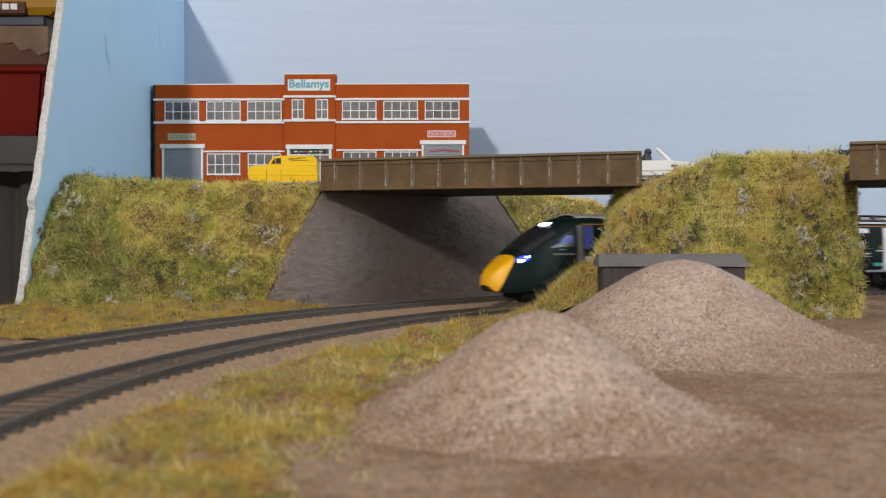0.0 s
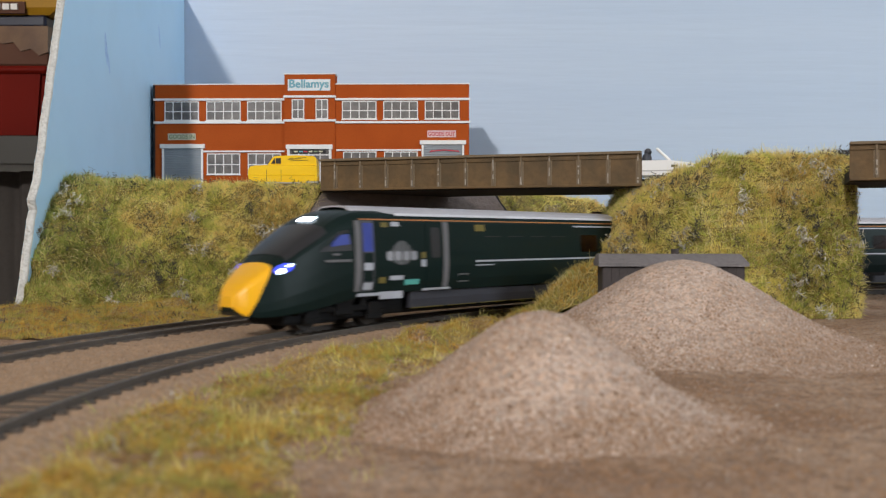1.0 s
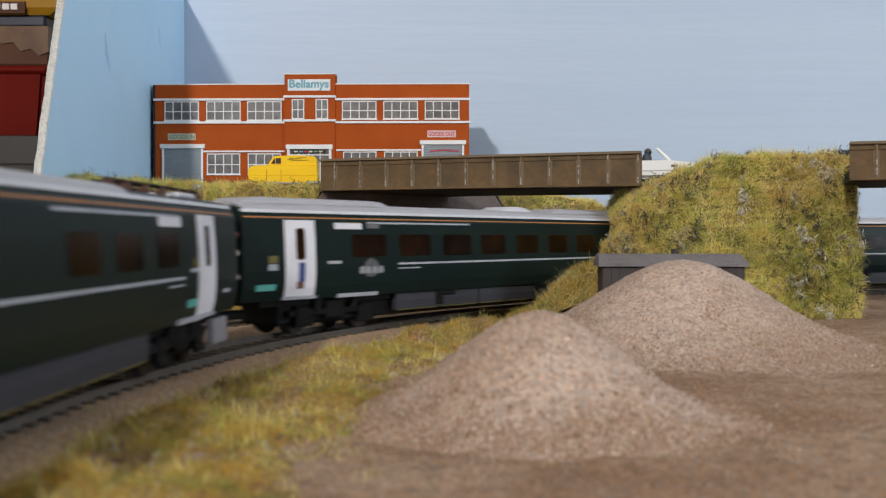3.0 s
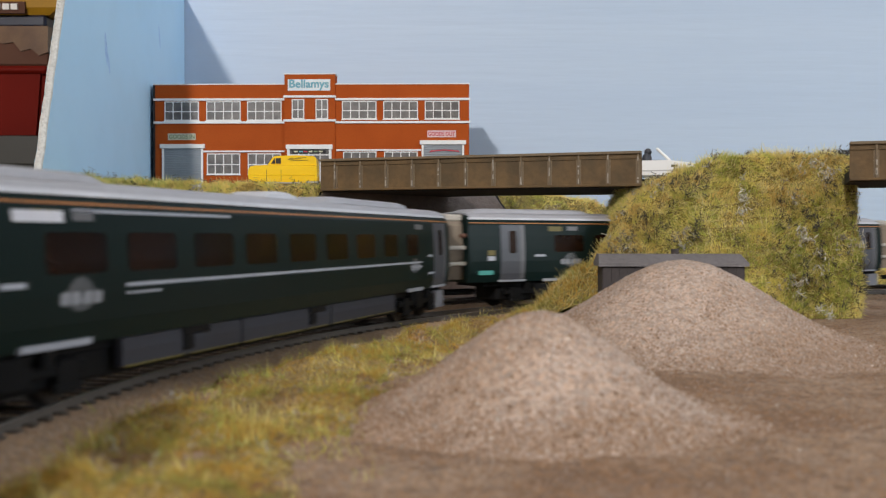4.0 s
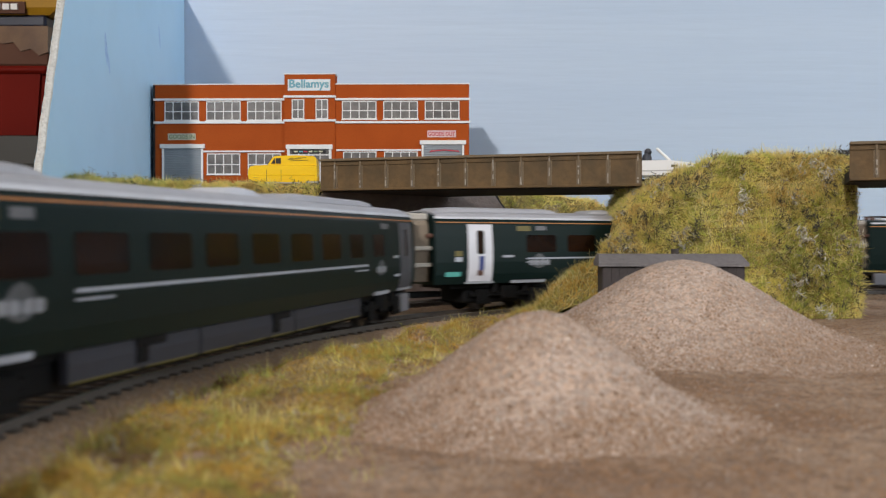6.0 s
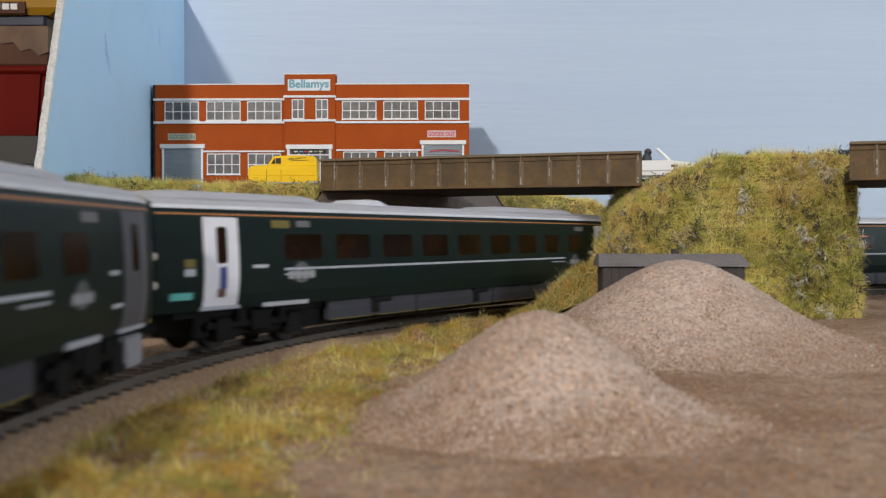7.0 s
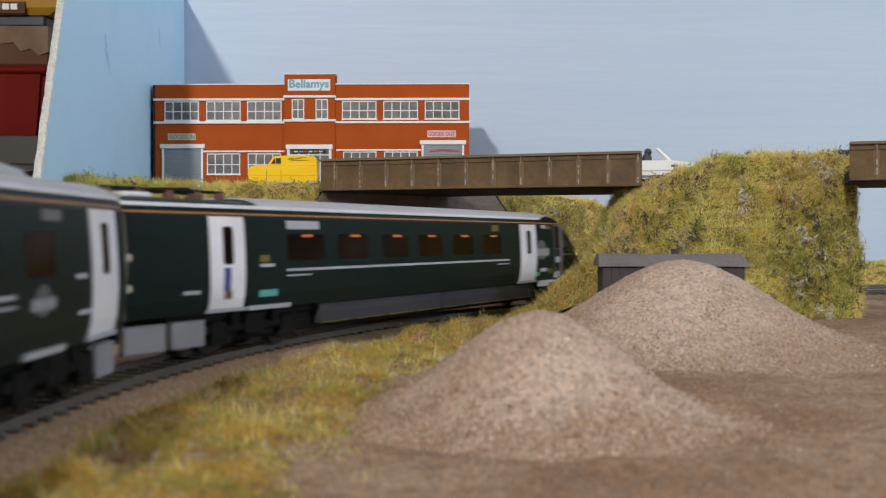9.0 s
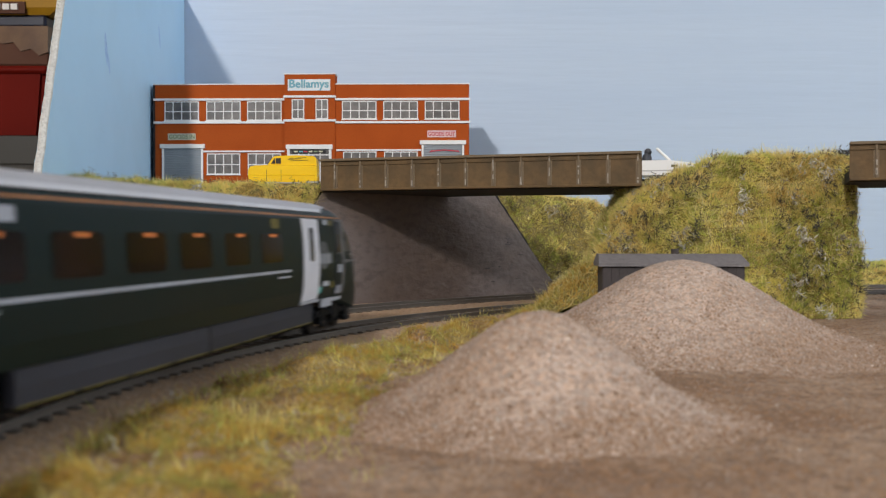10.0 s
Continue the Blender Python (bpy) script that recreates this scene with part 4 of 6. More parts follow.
# ---- things in the room beyond the side board ----
def store():
    sh = tagged(empty("storage_shelf"), "dark grey metal storage shelf holding boxes", "shelf")
    part("shelf_board", a_box(-760, -330, 1180, 1560, 138, 154, bevel=1.5), SHELF, sh)
    part("shelf_edge", a_box(-760, -330, 1172, 1180, 122, 156, bevel=1), SHELF, sh, "grey folded shelf edge")
    for x in (-755, -364):
        part("post", a_box(x, x + 34, 1182, 1216, -1000, 700), SHELF, sh)
    part("lower_shelf", a_box(-760, -330, 1180, 1560, -420, -408), SHELF, sh)
    b = tagged(empty("storage_box"), "red plastic storage box on the shelf", "storage box")
    bm = bmesh.new()
    loft(bm, [[(-740, 1200, 154), (-486, 1200, 154), (-486, 1520, 154), (-740, 1520, 154)], [(-750, 1192, 240), (-476, 1192, 240), (-476, 1530, 240), (-750, 1530, 240)]])
    bmesh.ops.bevel(bm, geom=bm.edges[:], offset=5, segments=2, affect="EDGES")
    part("body", bm, RED_BOX, b)
    part("rim", a_box(-754, -472, 1188, 1534, 232, 241, bevel=3), RED_BOX, b)
    c = tagged(empty("carton"), "brown cardboard carton sealed with shiny tape", "cardboard box")
    part("body", a_box(-745, -474, 1196, 1500, 242, 288, bevel=2), CARTON, c)
    part("tape", prism(bmesh.new(), [(-540, 289.2), (-540, 274), (-528, 268), (-515, 270), (-506, 259), (-494, 262), (-484, 254), (-473.2, 258), (-473.2, 289.2)], "y", 1194.0, 1500), TAPE, c, "glossy brown packing tape with a torn edge")
    d = tagged(empty("tub"), "yellow plastic tub with a dark blue base band", "tub")
    part("base_band", a_box(-745, -478, 1200, 1490, 289, 304, bevel=3), NAVY, d)
    bm = bmesh.new()
    loft(bm, [[(-745, 1202, 304), (-474, 1202, 304), (-474, 1480, 304), (-745, 1480, 304)], [(-750, 1196, 312), (-462, 1196, 312), (-462, 1488, 312), (-750, 1488, 312)], [(-780, 1180, 420), (-420, 1180, 420), (-420, 1505, 420), (-780, 1505, 420)]])
    part("body", bm, TUB, d)
    part("label_band", a_box(-745, -500, 1192, 1197, 304, 318), CARTON, d, "pale label band with worn lettering")
    for x in (-533, -522, -512):
        part("lettering_bar", a_box(x - 4, x + 4, 1189.5, 1192.5, 308, 315), WHITE, d)
    p = tagged(empty("curtain"), "grey-brown hanging curtain under the shelf", "curtain")
    bm = bmesh.new()
    rows = [[(-760 + i * 6, 1235 + 9 * math.sin(i * 0.55) + 4 * math.sin(i * 1.7), z) for i in range(76)] for z in (-1000, 118)]
    loft(bm, rows, closed=False)
    part("cloth", bm, CURTAIN, p, smooth=True)


CLEAR = bpy.data.materials.new("clear_plastic")
CLEAR.use_nodes = True
CLEAR.node_tree.nodes["Principled BSDF"].inputs["Transmission Weight"].default_value = 1.0
CLEAR.node_tree.nodes["Principled BSDF"].inputs["Roughness"].default_value = 0.05
FIGURE = material("dark_figure_paint", (0.05, 0.055, 0.07), 0.6)
SHELF = material("dark_grey_steel", (0.035, 0.034, 0.030), 0.5, scale=0.01)
RED_BOX = material("red_plastic", (0.15, 0.008, 0.004), 0.6, scale=0.004, fine=0.02, fine_amount=0.1, spec=0.1)
CARTON = material("brown_cardboard", (0.10, 0.042, 0.022), 0.8, second=(0.085, 0.024, 0.014), scale=0.012, fine_amount=0.1)
TAPE = material("brown_tape", (0.16, 0.085, 0.035), 0.3, scale=0.03, second=(0.10, 0.045, 0.02), amount=1.0, bump=0.6, bump_scale=0.06)
NAVY = material("dark_blue_plastic", (0.02, 0.025, 0.05), 0.4)
TUB = material("yellow_plastic", (0.42, 0.22, 0.01), 0.4, scale=0.005)
CURTAIN = material("grey_brown_cloth", (0.06, 0.052, 0.047), 0.9, scale=0.01, fine=0.2)


# ---- the train ----
GREEN = material("dark_green_coach_paint", (0.0062, 0.0150, 0.0140), 0.4, second=(0.0052, 0.0128, 0.0115), scale=0.01, fine=0.05, fine_amount=0.08, spec=0.14)
ROOF_GREY = material("grey_coach_roof", (0.42, 0.42, 0.46), 0.5, second=(0.34, 0.34, 0.37), scale=0.03, fine=0.3, fine_amount=0.15)
ROOF_EDGE = material("pale_grey_roof_edge", (0.62, 0.63, 0.68), 0.5, fine_amount=0.05)
ORANGE = material("orange_cantrail_line", (0.42, 0.17, 0.05), 0.5, fine_amount=0.05)
STRIPE = material("silver_grey_lining", (0.42, 0.44, 0.50), 0.45, fine_amount=0.05)
DOOR_WHITE = material("white_door", (0.74, 0.74, 0.80), 0.45, fine_amount=0.08)
DOOR_GREY = material("grey_door", (0.075, 0.078, 0.092), 0.45, fine_amount=0.05)
BADGE = material("silver_badge_paint", (0.30, 0.31, 0.34), 0.45, fine_amount=0.1)
BADGE_DIM = material("dull_silver_badge_paint", (0.12, 0.125, 0.135), 0.45, fine_amount=0.1)
DOOR_PALE = material("pale_grey_door_edge", (0.14, 0.14, 0.15), 0.45, fine_amount=0.05)
WINDOW = material("smoky_coach_window", (0.0045, 0.0018, 0.0010), 0.2, second=(0.018, 0.0065, 0.0025), scale=0.07, amount=1.0, fine_amount=0.2, spec=0.12)
SKIRT = material("slate_grey_skirt", (0.030, 0.032, 0.044), 0.65, scale=0.03, fine_amount=0.1)
BOGIE = material("black_bogie", (0.0045, 0.0045, 0.005), 0.7, fine_amount=0.2, spec=0.2)
WHEEL = material("steel_wheel", (0.028, 0.024, 0.022), 0.5, 0.3, fine_amount=0.2)
YELLOW_MARK = material("yellow_marking", (0.15, 0.12, 0.022), 0.5, fine_amount=0.1)
TEAL_MARK = material("turquoise_marking", (0.10, 0.42, 0.38), 0.5, fine_amount=0.1)
NOSE_YELLOW = material("warning_yellow", (0.90, 0.46, 0.005), 0.35, second=(0.85, 0.42, 0.005), scale=0.05, fine_amount=0.02, coat=0.3)
SCREEN = material("cab_glass", (0.022, 0.022, 0.026), 0.28, fine_amount=0.02)
LIGHT_ON = material("lit_white_led", (0.75, 0.85, 1.0), 0.4, emit=9.0, fine_amount=0.0, amount=0.0)
LIGHT_BLUE = material("lit_blue_led_lens", (0.05, 0.08, 0.85), 0.3, emit=0.9, fine_amount=0.0, amount=0.0)
CAB_BLUE = material("blue_lit_cab_glass", (0.035, 0.055, 0.26), 0.3, emit=0.25, fine_amount=0.0, amount=0.7, scale=0.12)
BULB = material("warm_strip_bulb", (0.38, 0.11, 0.02), 0.5, emit=0.6, fine_amount=0.0)
GANGWAY = material("brown_rubber_gangway", (0.24, 0.195, 0.15), 0.8, fine_amount=0.2)
GANGWAY_TOP = material("beige_gangway_hood", (0.48, 0.44, 0.39), 0.8, fine_amount=0.2)
BOX_GREY = material("grey_underfloor_box", (0.26, 0.26, 0.29), 0.6, fine_amount=0.15)
RUST = material("rust_brown_gear", (0.13, 0.06, 0.04), 0.7, fine_amount=0.3)

# half section of the coach, from the foot of the side to the crown: (y, z)
SECTION = [(16.4, 13.4), (17.5, 18.0), (17.9, 24.0), (17.8, 30.0), (17.4, 37.0), (16.9, 42.4), (16.2, 44.3), (14.9, 46.0), (13.6, 47.0), (9.5, 47.8), (4.5, 48.2)]
CAR_L = 342.0


def ring(x, k=1.0, squash=1.0, drop=0.0, base=13.4):
    half = [(y * k, base + (z - base) * squash - drop) for y, z in SECTION]
    return [(x, y, z) for y, z in half] + [(x, 0.0, half[-1][1] + 0.15)] + [(x, -y, z) for y, z in reversed(half)]


def side_y(z):
    pts = SECTION
    for (y0, z0), (y1, z1) in zip(pts, pts[1:]):
        if z0 <= z <= z1:
            return lerp(y0, y1, (z - z0) / (z1 - z0))
    return pts[0][0] if z < pts[0][1] else pts[-1][0]


def panel(name, parent, x0, x1, z0, z1, mat, proud=0.12, label="", sides=(1, -1), round_=0.0, rows=4):
    """A thin plate that follows the curved side, on both sides of the coach."""
    for sg in sides:
        bm = bmesh.new()
        grid = []
        nx = 6 if round_ else 1
        xs = [x0, x0 + round_ * .35, x0 + round_, x1 - round_, x1 - round_ * .35, x1] if round_ else [x0, x1]
        for j in range(rows + 1):
            row = []
            for i, x in enumerate(xs):
                t = j / rows
                a, b = z0, z1
                if round_ and i in (0, 5):
                    a, b = z0 + round_, z1 - round_
                elif round_ and i in (1, 4):
                    a, b = z0 + round_ * .35, z1 - round_ * .35
                z = lerp(a, b, t)
                row.append((x, sg * (side_y(z) + proud), z))
            grid.append(row)
        back = [[(x, y - sg * (proud + 0.15), z) for x, y, z in row] for row in grid]
        g = [[bm.verts.new(p) for p in row] for row in grid]
        h = [[bm.verts.new(p) for p in row] for row in back]
        R_, C_ = len(g), len(g[0])
        for j in range(R_ - 1):
            for i in range(C_ - 1):
                bm.faces.new((g[j][i], g[j][i + 1], g[j + 1][i + 1], g[j + 1][i]))
        edge = [(0, i) for i in range(C_)] + [(j, C_ - 1) for j in range(1, R_)] + [(R_ - 1, i) for i in range(C_ - 2, -1, -1)] + [(j, 0) for j in range(R_ - 2, 0, -1)]
        for (a, b), (c, d) in zip(edge, edge[1:] + edge[:1]):
            bm.faces.new((g[a][b], h[a][b], h[c][d], g[c][d]))
        bmesh.ops.recalc_face_normals(bm, faces=bm.faces[:])
        part(name, bm, mat, parent, label)


def coach_shell(c, x0, x1):
    """Body side with the green shoulder, roof panel and lining between two stations."""
    part("body", loft(bmesh.new(), [ring(x0), ring(x0 + 1.2, 1.0), ring(x1 - 1.2, 1.0), ring(x1)]), GREEN, c, smooth=False)
    crown = [(15.0, 46.1), (13.6, 47.7), (9.8, 48.8), (4.8, 49.3), (0, 49.4), (-4.8, 49.3), (-9.8, 48.8), (-13.6, 47.7), (-15.0, 46.1)]
    bm = loft(bmesh.new(), [[(x, y, z) for y, z in crown] + [(x, y * 0.97, z - 0.7) for y, z in reversed(crown)] for x in (x0 + 2, x1 - 2)])
    part("roof", bm, ROOF_GREY, c, "grey ribbed roof")
    for sg in (1, -1):
        bm = loft(bmesh.new(), [[(x, sg * 15.6, 45.1), (x, sg * 15.95, 45.2), (x, sg * 15.25, 46.3), (x, sg * 14.8, 46.0)] for x in (x0 + 1, x1 - 1)])
        part("roof_edge", bm, ROOF_EDGE, c)


def bogie(c, x, name="bogie"):
    b = empty(name)
    b.parent = c
    b.matrix_basis = pose(x * MM, 0, 0)
    for sg in (1, -1):
        bm = box(bmesh.new(), -24, 24, 11.2 if sg > 0 else -13.4, 13.4 if sg > 0 else -11.2, 6.6, 9.2, bevel=0.5)
        for xx in (-17, 17):
            box(bm, xx - 3.5, xx + 3.5, sg * 12.6 - 1.5, sg * 12.6 + 1.5, 4.0, 10.4, bevel=0.5)
        box(bm, -5, 5, sg * 13 - 1.2, sg * 13 + 1.2, 5.2, 12.5, bevel=0.6)
        for xx in (-10, 10):
            cyl(bm, (xx, sg * 13.2, 8.8), (xx, sg * 13.2, 13.5), 1.9, 1.9, 10)
        box(bm, -21, -12, sg * 13.6 - .8, sg * 13.6 + .8, 3.0, 5.0, bevel=0.3)
        box(bm, 12, 21, sg * 13.6 - .8, sg * 13.6 + .8, 3.0, 5.0, bevel=0.3)
        part("side_frame", bm, BOGIE, b)
    part("bolster", a_box(-7, 7, -12, 12, 8, 13.5, bevel=0.6), BOGIE, b)
    part("motor", a_box(-27, 27, -10.6, 10.6, 3.4, 13.0, bevel=1.0), BOGIE, b)
    for xx in (-17, 17):
        bm = cyl(bmesh.new(), (xx, -9.2, 6.3), (xx, 9.2, 6.3), 1.3, 1.3, 8)
        for sg in (1, -1):
            cyl(bm, (xx, sg * 7.1, 6.3), (xx, sg * 9.5, 6.3), 6.3, 6.0, 22)
            cyl(bm, (xx, sg * 6.6, 6.3), (xx, sg * 7.1, 6.3), 7.0, 7.0, 22)
            cyl(bm, (xx, sg * 9.4, 6.3), (xx, sg * 9.9, 6.3), 3.6, 3.4, 14)
        part("wheelset", bm, WHEEL, b)


def skirts(c, x0, x1, breaks):
    """Grey underframe fairings with a yellow lower line, cut into lengths."""
    xs = [x0, *breaks, x1]
    for a, b in zip(xs, xs[1:]):
        for sg in (1, -1):
            bm = prism(bmesh.new(), [(sg * 15.5, 6.4), (sg * 15.7, 10), (sg * 15.4, 13.0), (sg * 13.5, 13.0), (sg * 13.5, 6.4)], "x", a + 0.4, b - 0.4)
            part("skirt", bm, SKIRT, c)
            n = max(1, int((b - a) / 21))
            for i in range(n):
                u0, u1 = lerp(a, b, i / n) + 1.5, lerp(a, b, (i + 1) / n) - 1.5
                part("yellow_line", a_box(u0, u1, min(sg * 15.3, sg * 15.6), max(sg * 15.3, sg * 15.6), 6.15, 6.5), YELLOW_MARK, c)
    part("underframe", a_box(x0 - 70, x1 + 70, -12.5, 12.5, 11.0, 14.4), BOGIE, c)
    part("underframe", a_box(x0 - 16, x1 + 16, -11.5, 11.5, 4.2, 11.2, bevel=0.8), BOGIE, c)


def door(c, x0, x1, mat, edge=None, picture=False, half=False):
    d = empty("door")
    d.parent = c
    panel("leaf", d, x0, x1, 14.6, 42.6, mat, 0.35, rows=9)
    xm = (x0 + x1) / 2
    panel("door_window", d, xm - 2.2, xm + 2.2, 28.0, 39.6, WINDOW, 0.5, round_=0.9, rows=6)
    if edge:
        panel("door_edge", d, x0, x0 + 2.6, 14.6, 42.6, edge, 0.5, rows=9)
    panel("door_step", d, x0 - 1, x1 + 1, 13.5, 14.5, STRIPE, 0.9, rows=1)
    if picture:
        panel("door_picture", d, xm - 2.0, xm + 1.0, 20.0, 27.0, BLUE_MARK, 0.48)
        panel("door_picture", d, xm - 1.6, xm + 1.8, 17.4, 20.0, RUST, 0.48)


BLUE_MARK = material("dark_blue_marking", (0.03, 0.05, 0.22), 0.5, fine_amount=0.1)


def crest_badge(c, x, z, w):
    """A pale badge of plain shapes: a fan of rays behind a row of blocks."""
    b = empty("badge")
    b.parent = c
    for k in range(9):
        q = (k - 4) / 4
        h = 0.33 * (1 - 0.55 * q * q)
        panel("badge_ray", b, x + (q * 0.30 - 0.028) * w, x + (q * 0.30 + 0.028) * w, z - (0.20 - 0.10 * q * q) * w, z + h * w, BADGE_DIM, 0.10 + 0.005 * k, rows=1)
    for k, dx in enumerate((-0.39, -0.14, 0.13, 0.38)):
        panel("badge_block", b, x + (dx - 0.10) * w, x + (dx + 0.10) * w, z - 0.10 * w, z + 0.10 * w, BADGE, 0.17 + 0.01 * k, rows=1, round_=0.05 * w)


def pod(c, x0, x1, h=1.8, w=10.5, mat=None):
    prof = [(-w, 49.9), (-w * .92, 50.1 + h * .7), (-w * .7, 50.3 + h), (w * .7, 50.3 + h), (w * .92, 50.1 + h * .7), (w, 49.9)]
    rings = [[(x, y * k, 48.9 + (z - 48.9) * q) for y, z in prof] for x, k, q in ((x0, .85, .15), (x0 + 8, .97, .9), (x0 + 14, 1, 1), (x1 - 14, 1, 1), (x1 - 8, .97, .9), (x1, .85, .15))]
    part("roof_pod", loft(bmesh.new(), [[(px, py, pz - 1.2) for px, py, pz in rg] for rg in rings]), mat or ROOF_GREY, c)


def gangway(c, x, sg):
    g = empty("gangway")
    g.parent = c
    for i in range(6):
        a = x + sg * (0.3 + i * 2.36)
        rr = [(13.2, 15), (14.0, 30), (13.0, 42), (11, 45), (-11, 45), (-13.0, 42), (-14.0, 30), (-13.2, 15)]
        part("bellows", loft(bmesh.new(), [[(a, y * .93, z) for y, z in rr], [(a + sg * 1.15, y, z) for y, z in rr], [(a + sg * 2.3, y * .93, z) for y, z in rr]]), GANGWAY, g)
    part("hood", a_box(min(x, x + sg * 14.2), max(x, x + sg * 14.2), -12, 12, 44.2, 47.8, bevel=0.9), GANGWAY_TOP, g)
    for sd in (1, -1):
        part("end_jumper", a_box(min(x, x + sg * 13.8), max(x, x + sg * 13.8), min(sd * 9, sd * 15), max(sd * 9, sd * 15), 22, 24, bevel=0.4), GANGWAY_TOP, g)
        part("end_jumper", a_box(min(x, x + sg * 13.8), max(x, x + sg * 13.8), min(sd * 9, sd * 15), max(sd * 9, sd * 15), 30, 32, bevel=0.4), GANGWAY_TOP, g)
        part("damper", cyl(bmesh.new(), (x, sd * 14.5, 37), (x + sg * 3, sd * 14.5, 37), 1.2, 1.0, 8), RUST, g)
    part("coupling_bar", a_box(min(x - sg * 14, x + sg * 14.4), max(x - sg * 14, x + sg * 14.4), -2.5, 2.5, 6.5, 9.5, bevel=0.5), BOGIE, g)


def intermediate(name, label, rear_white, front_white, picture, lining, shift=0):
    c = tagged(empty(name), label, "train carriage", "train carriages")
    coach_shell(c, -157.0, 179.0)
    panel("cantrail_line", c, -156, 178, 43.25, 43.75, ORANGE, 0.08, rows=1)
    panel("lining", c, lining[1], lining[0], 25.1, 25.9, STRIPE, 0.1, rows=1)
    panel("lining", c, lining[0] - 14, lining[0], 23.4, 23.9, STRIPE, 0.1, rows=1)
    panel("lining", c, lining[1], lining[1] + 14, 23.4, 23.9, STRIPE, 0.1, rows=1)
    for x0, x1 in ((105, 125), (77, 97), (48.5, 68.5), (22, 41), (-6, 13), (-33, -15), (-60, -42), (-85, -70), (-111, -97)):
        panel("window", c, x0 + shift, x1 + shift, 28.6, 37.4, WINDOW, 0.1, round_=1.2)
    door(c, 144.7, 159.6, DOOR_WHITE if front_white else DOOR_GREY, None if front_white else DOOR_PALE, picture)
    door(c, -150, -133.5, DOOR_WHITE if rear_white else DOOR_GREY, None if rear_white else DOOR_PALE)
    panel("number_bar", c, 131, 138, 26.2, 27.3, STRIPE, 0.1, rows=1)
    panel("notice", c, 163.2, 167.5, 27.0, 29.6, YELLOW_MARK, 0.12, rows=1)
    panel("notice", c, 163.2, 167.5, 24.4, 26.6, STRIPE, 0.12, rows=1)
    panel("notice", c, 164, 173, 17.2, 19.4, TEAL_MARK, 0.12, rows=1)
    panel("notice", c, 119.5, 128.5, 39.4, 42.0, YELLOW_MARK, 0.1, rows=1)
    panel("notice", c, 109, 116, 39.8, 42.0, DOOR_PALE, 0.1, rows=1)
    panel("notice", c, -118, -108, 39.6, 41.8, DOOR_PALE, 0.1, rows=1)
    panel("notice", c, -130.5, -124, 27.6, 28.6, STRIPE, 0.1, rows=1)
    panel("notice", c, -134, -126, 19.8, 20.8, STRIPE, 0.1, rows=1)
    if front_white and not rear_white:
        panel("notice", c, 119, 134, 39.4, 41.8, DOOR_WHITE, 0.12, rows=1)
        panel("upper_lining", c, 49, 116, 41.6, 42.3, STRIPE, 0.1, rows=1)
    crest_badge(c, 114, 23.4, 14)
    crest_badge(c, -107, 23.4, 12)
    panel("step_board", c, 110, 132, 13.2, 14.6, STRIPE, 0.9, rows=1)
    panel("step_board", c, -119, -100, 13.2, 14.6, STRIPE, 0.9, rows=1)
    skirts(c, -88, 97, (-23, 40))
    pod(c, 90, 177, 2.0)
    pod(c, *((44, 74) if rear_white else (-20, 14)), 2.2, 8, ROOF_EDGE)
    pod(c, -125, -27, 2.0)
    bogie(c, 130)
    bogie(c, -124)
    gangway(c, 179.0, 1)
    gangway(c, -157.0, -1)
    for y in (-15.0, 12.4):
        part("equipment_box", a_box(-156.5, -145, y, y + 2.6, 3.5, 11.5, bevel=0.4), BOX_GREY, c, "grey underfloor box")
    # small brackets below the side
    for x in (64, -12):
        for sd in (1, -1):
            bm = box(bmesh.new(), x - 6, x + 7, sd * 15.2 - 1.1, sd * 15.2 + 1.1, 11.2, 13.6, bevel=0.4)
            box(bm, x + 2, x + 7, sd * 15.3 - 1.0, sd * 15.3 + 1.0, 7.4, 11.6, bevel=0.5)
            part("bracket", bm, BOGIE, c)
    return c


# cab stations: x, width factor, top height, underside
CAB = [(122, 1.0, 48.2, 13.2), (130, .998, 47.8, 12.6), (136, .992, 46.8, 11.6), (141, .985, 45.0, 10.6), (146, .975, 42.4, 9.7), (151, .96, 39.4, 8.8), (157, .93, 35.8, 8.0), (162, .885, 32.5, 7.4), (168, .80, 28.3, 6.8), (172, .72, 25.4, 6.5), (177, .60, 21.8, 6.4), (180.5, .49, 19.0, 7.0), (182.8, .36, 16.4, 8.4), (184.0, .19, 14.2, 10.4)]


def cab_ring(x):
    for (x0, w0, t0, b0), (x1, w1, t1, b1) in zip(CAB, CAB[1:]):
        if x0 <= x <= x1:
            t = (x - x0) / (x1 - x0)
            kw, top, zb = lerp(w0, w1, t), lerp(t0, t1, t), lerp(b0, b1, t)
            break
    pts = []
    for y, z in SECTION:
        q = (z - 13.4) / (48.2 - 13.4)
        yy = y * kw * (1 - (1 - top / 48.3) * 0.20 * q)
        pts.append((yy, zb + q * (top - zb)))
    return [(x, y, z) for y, z in pts] + [(x, 0, pts[-1][1] + 0.12)] + [(x, -y, z) for y, z in reversed(pts)]


def fine_ring(x, k=4):
    """A cab station with k times as many points."""
    rr = cab_ring(x)
    out = []
    for p, q in zip(rr, rr[1:]):
        out += [tuple(Vector(p).lerp(Vector(q), t / k)) for t in range(k)]
    return out + [rr[-1]]


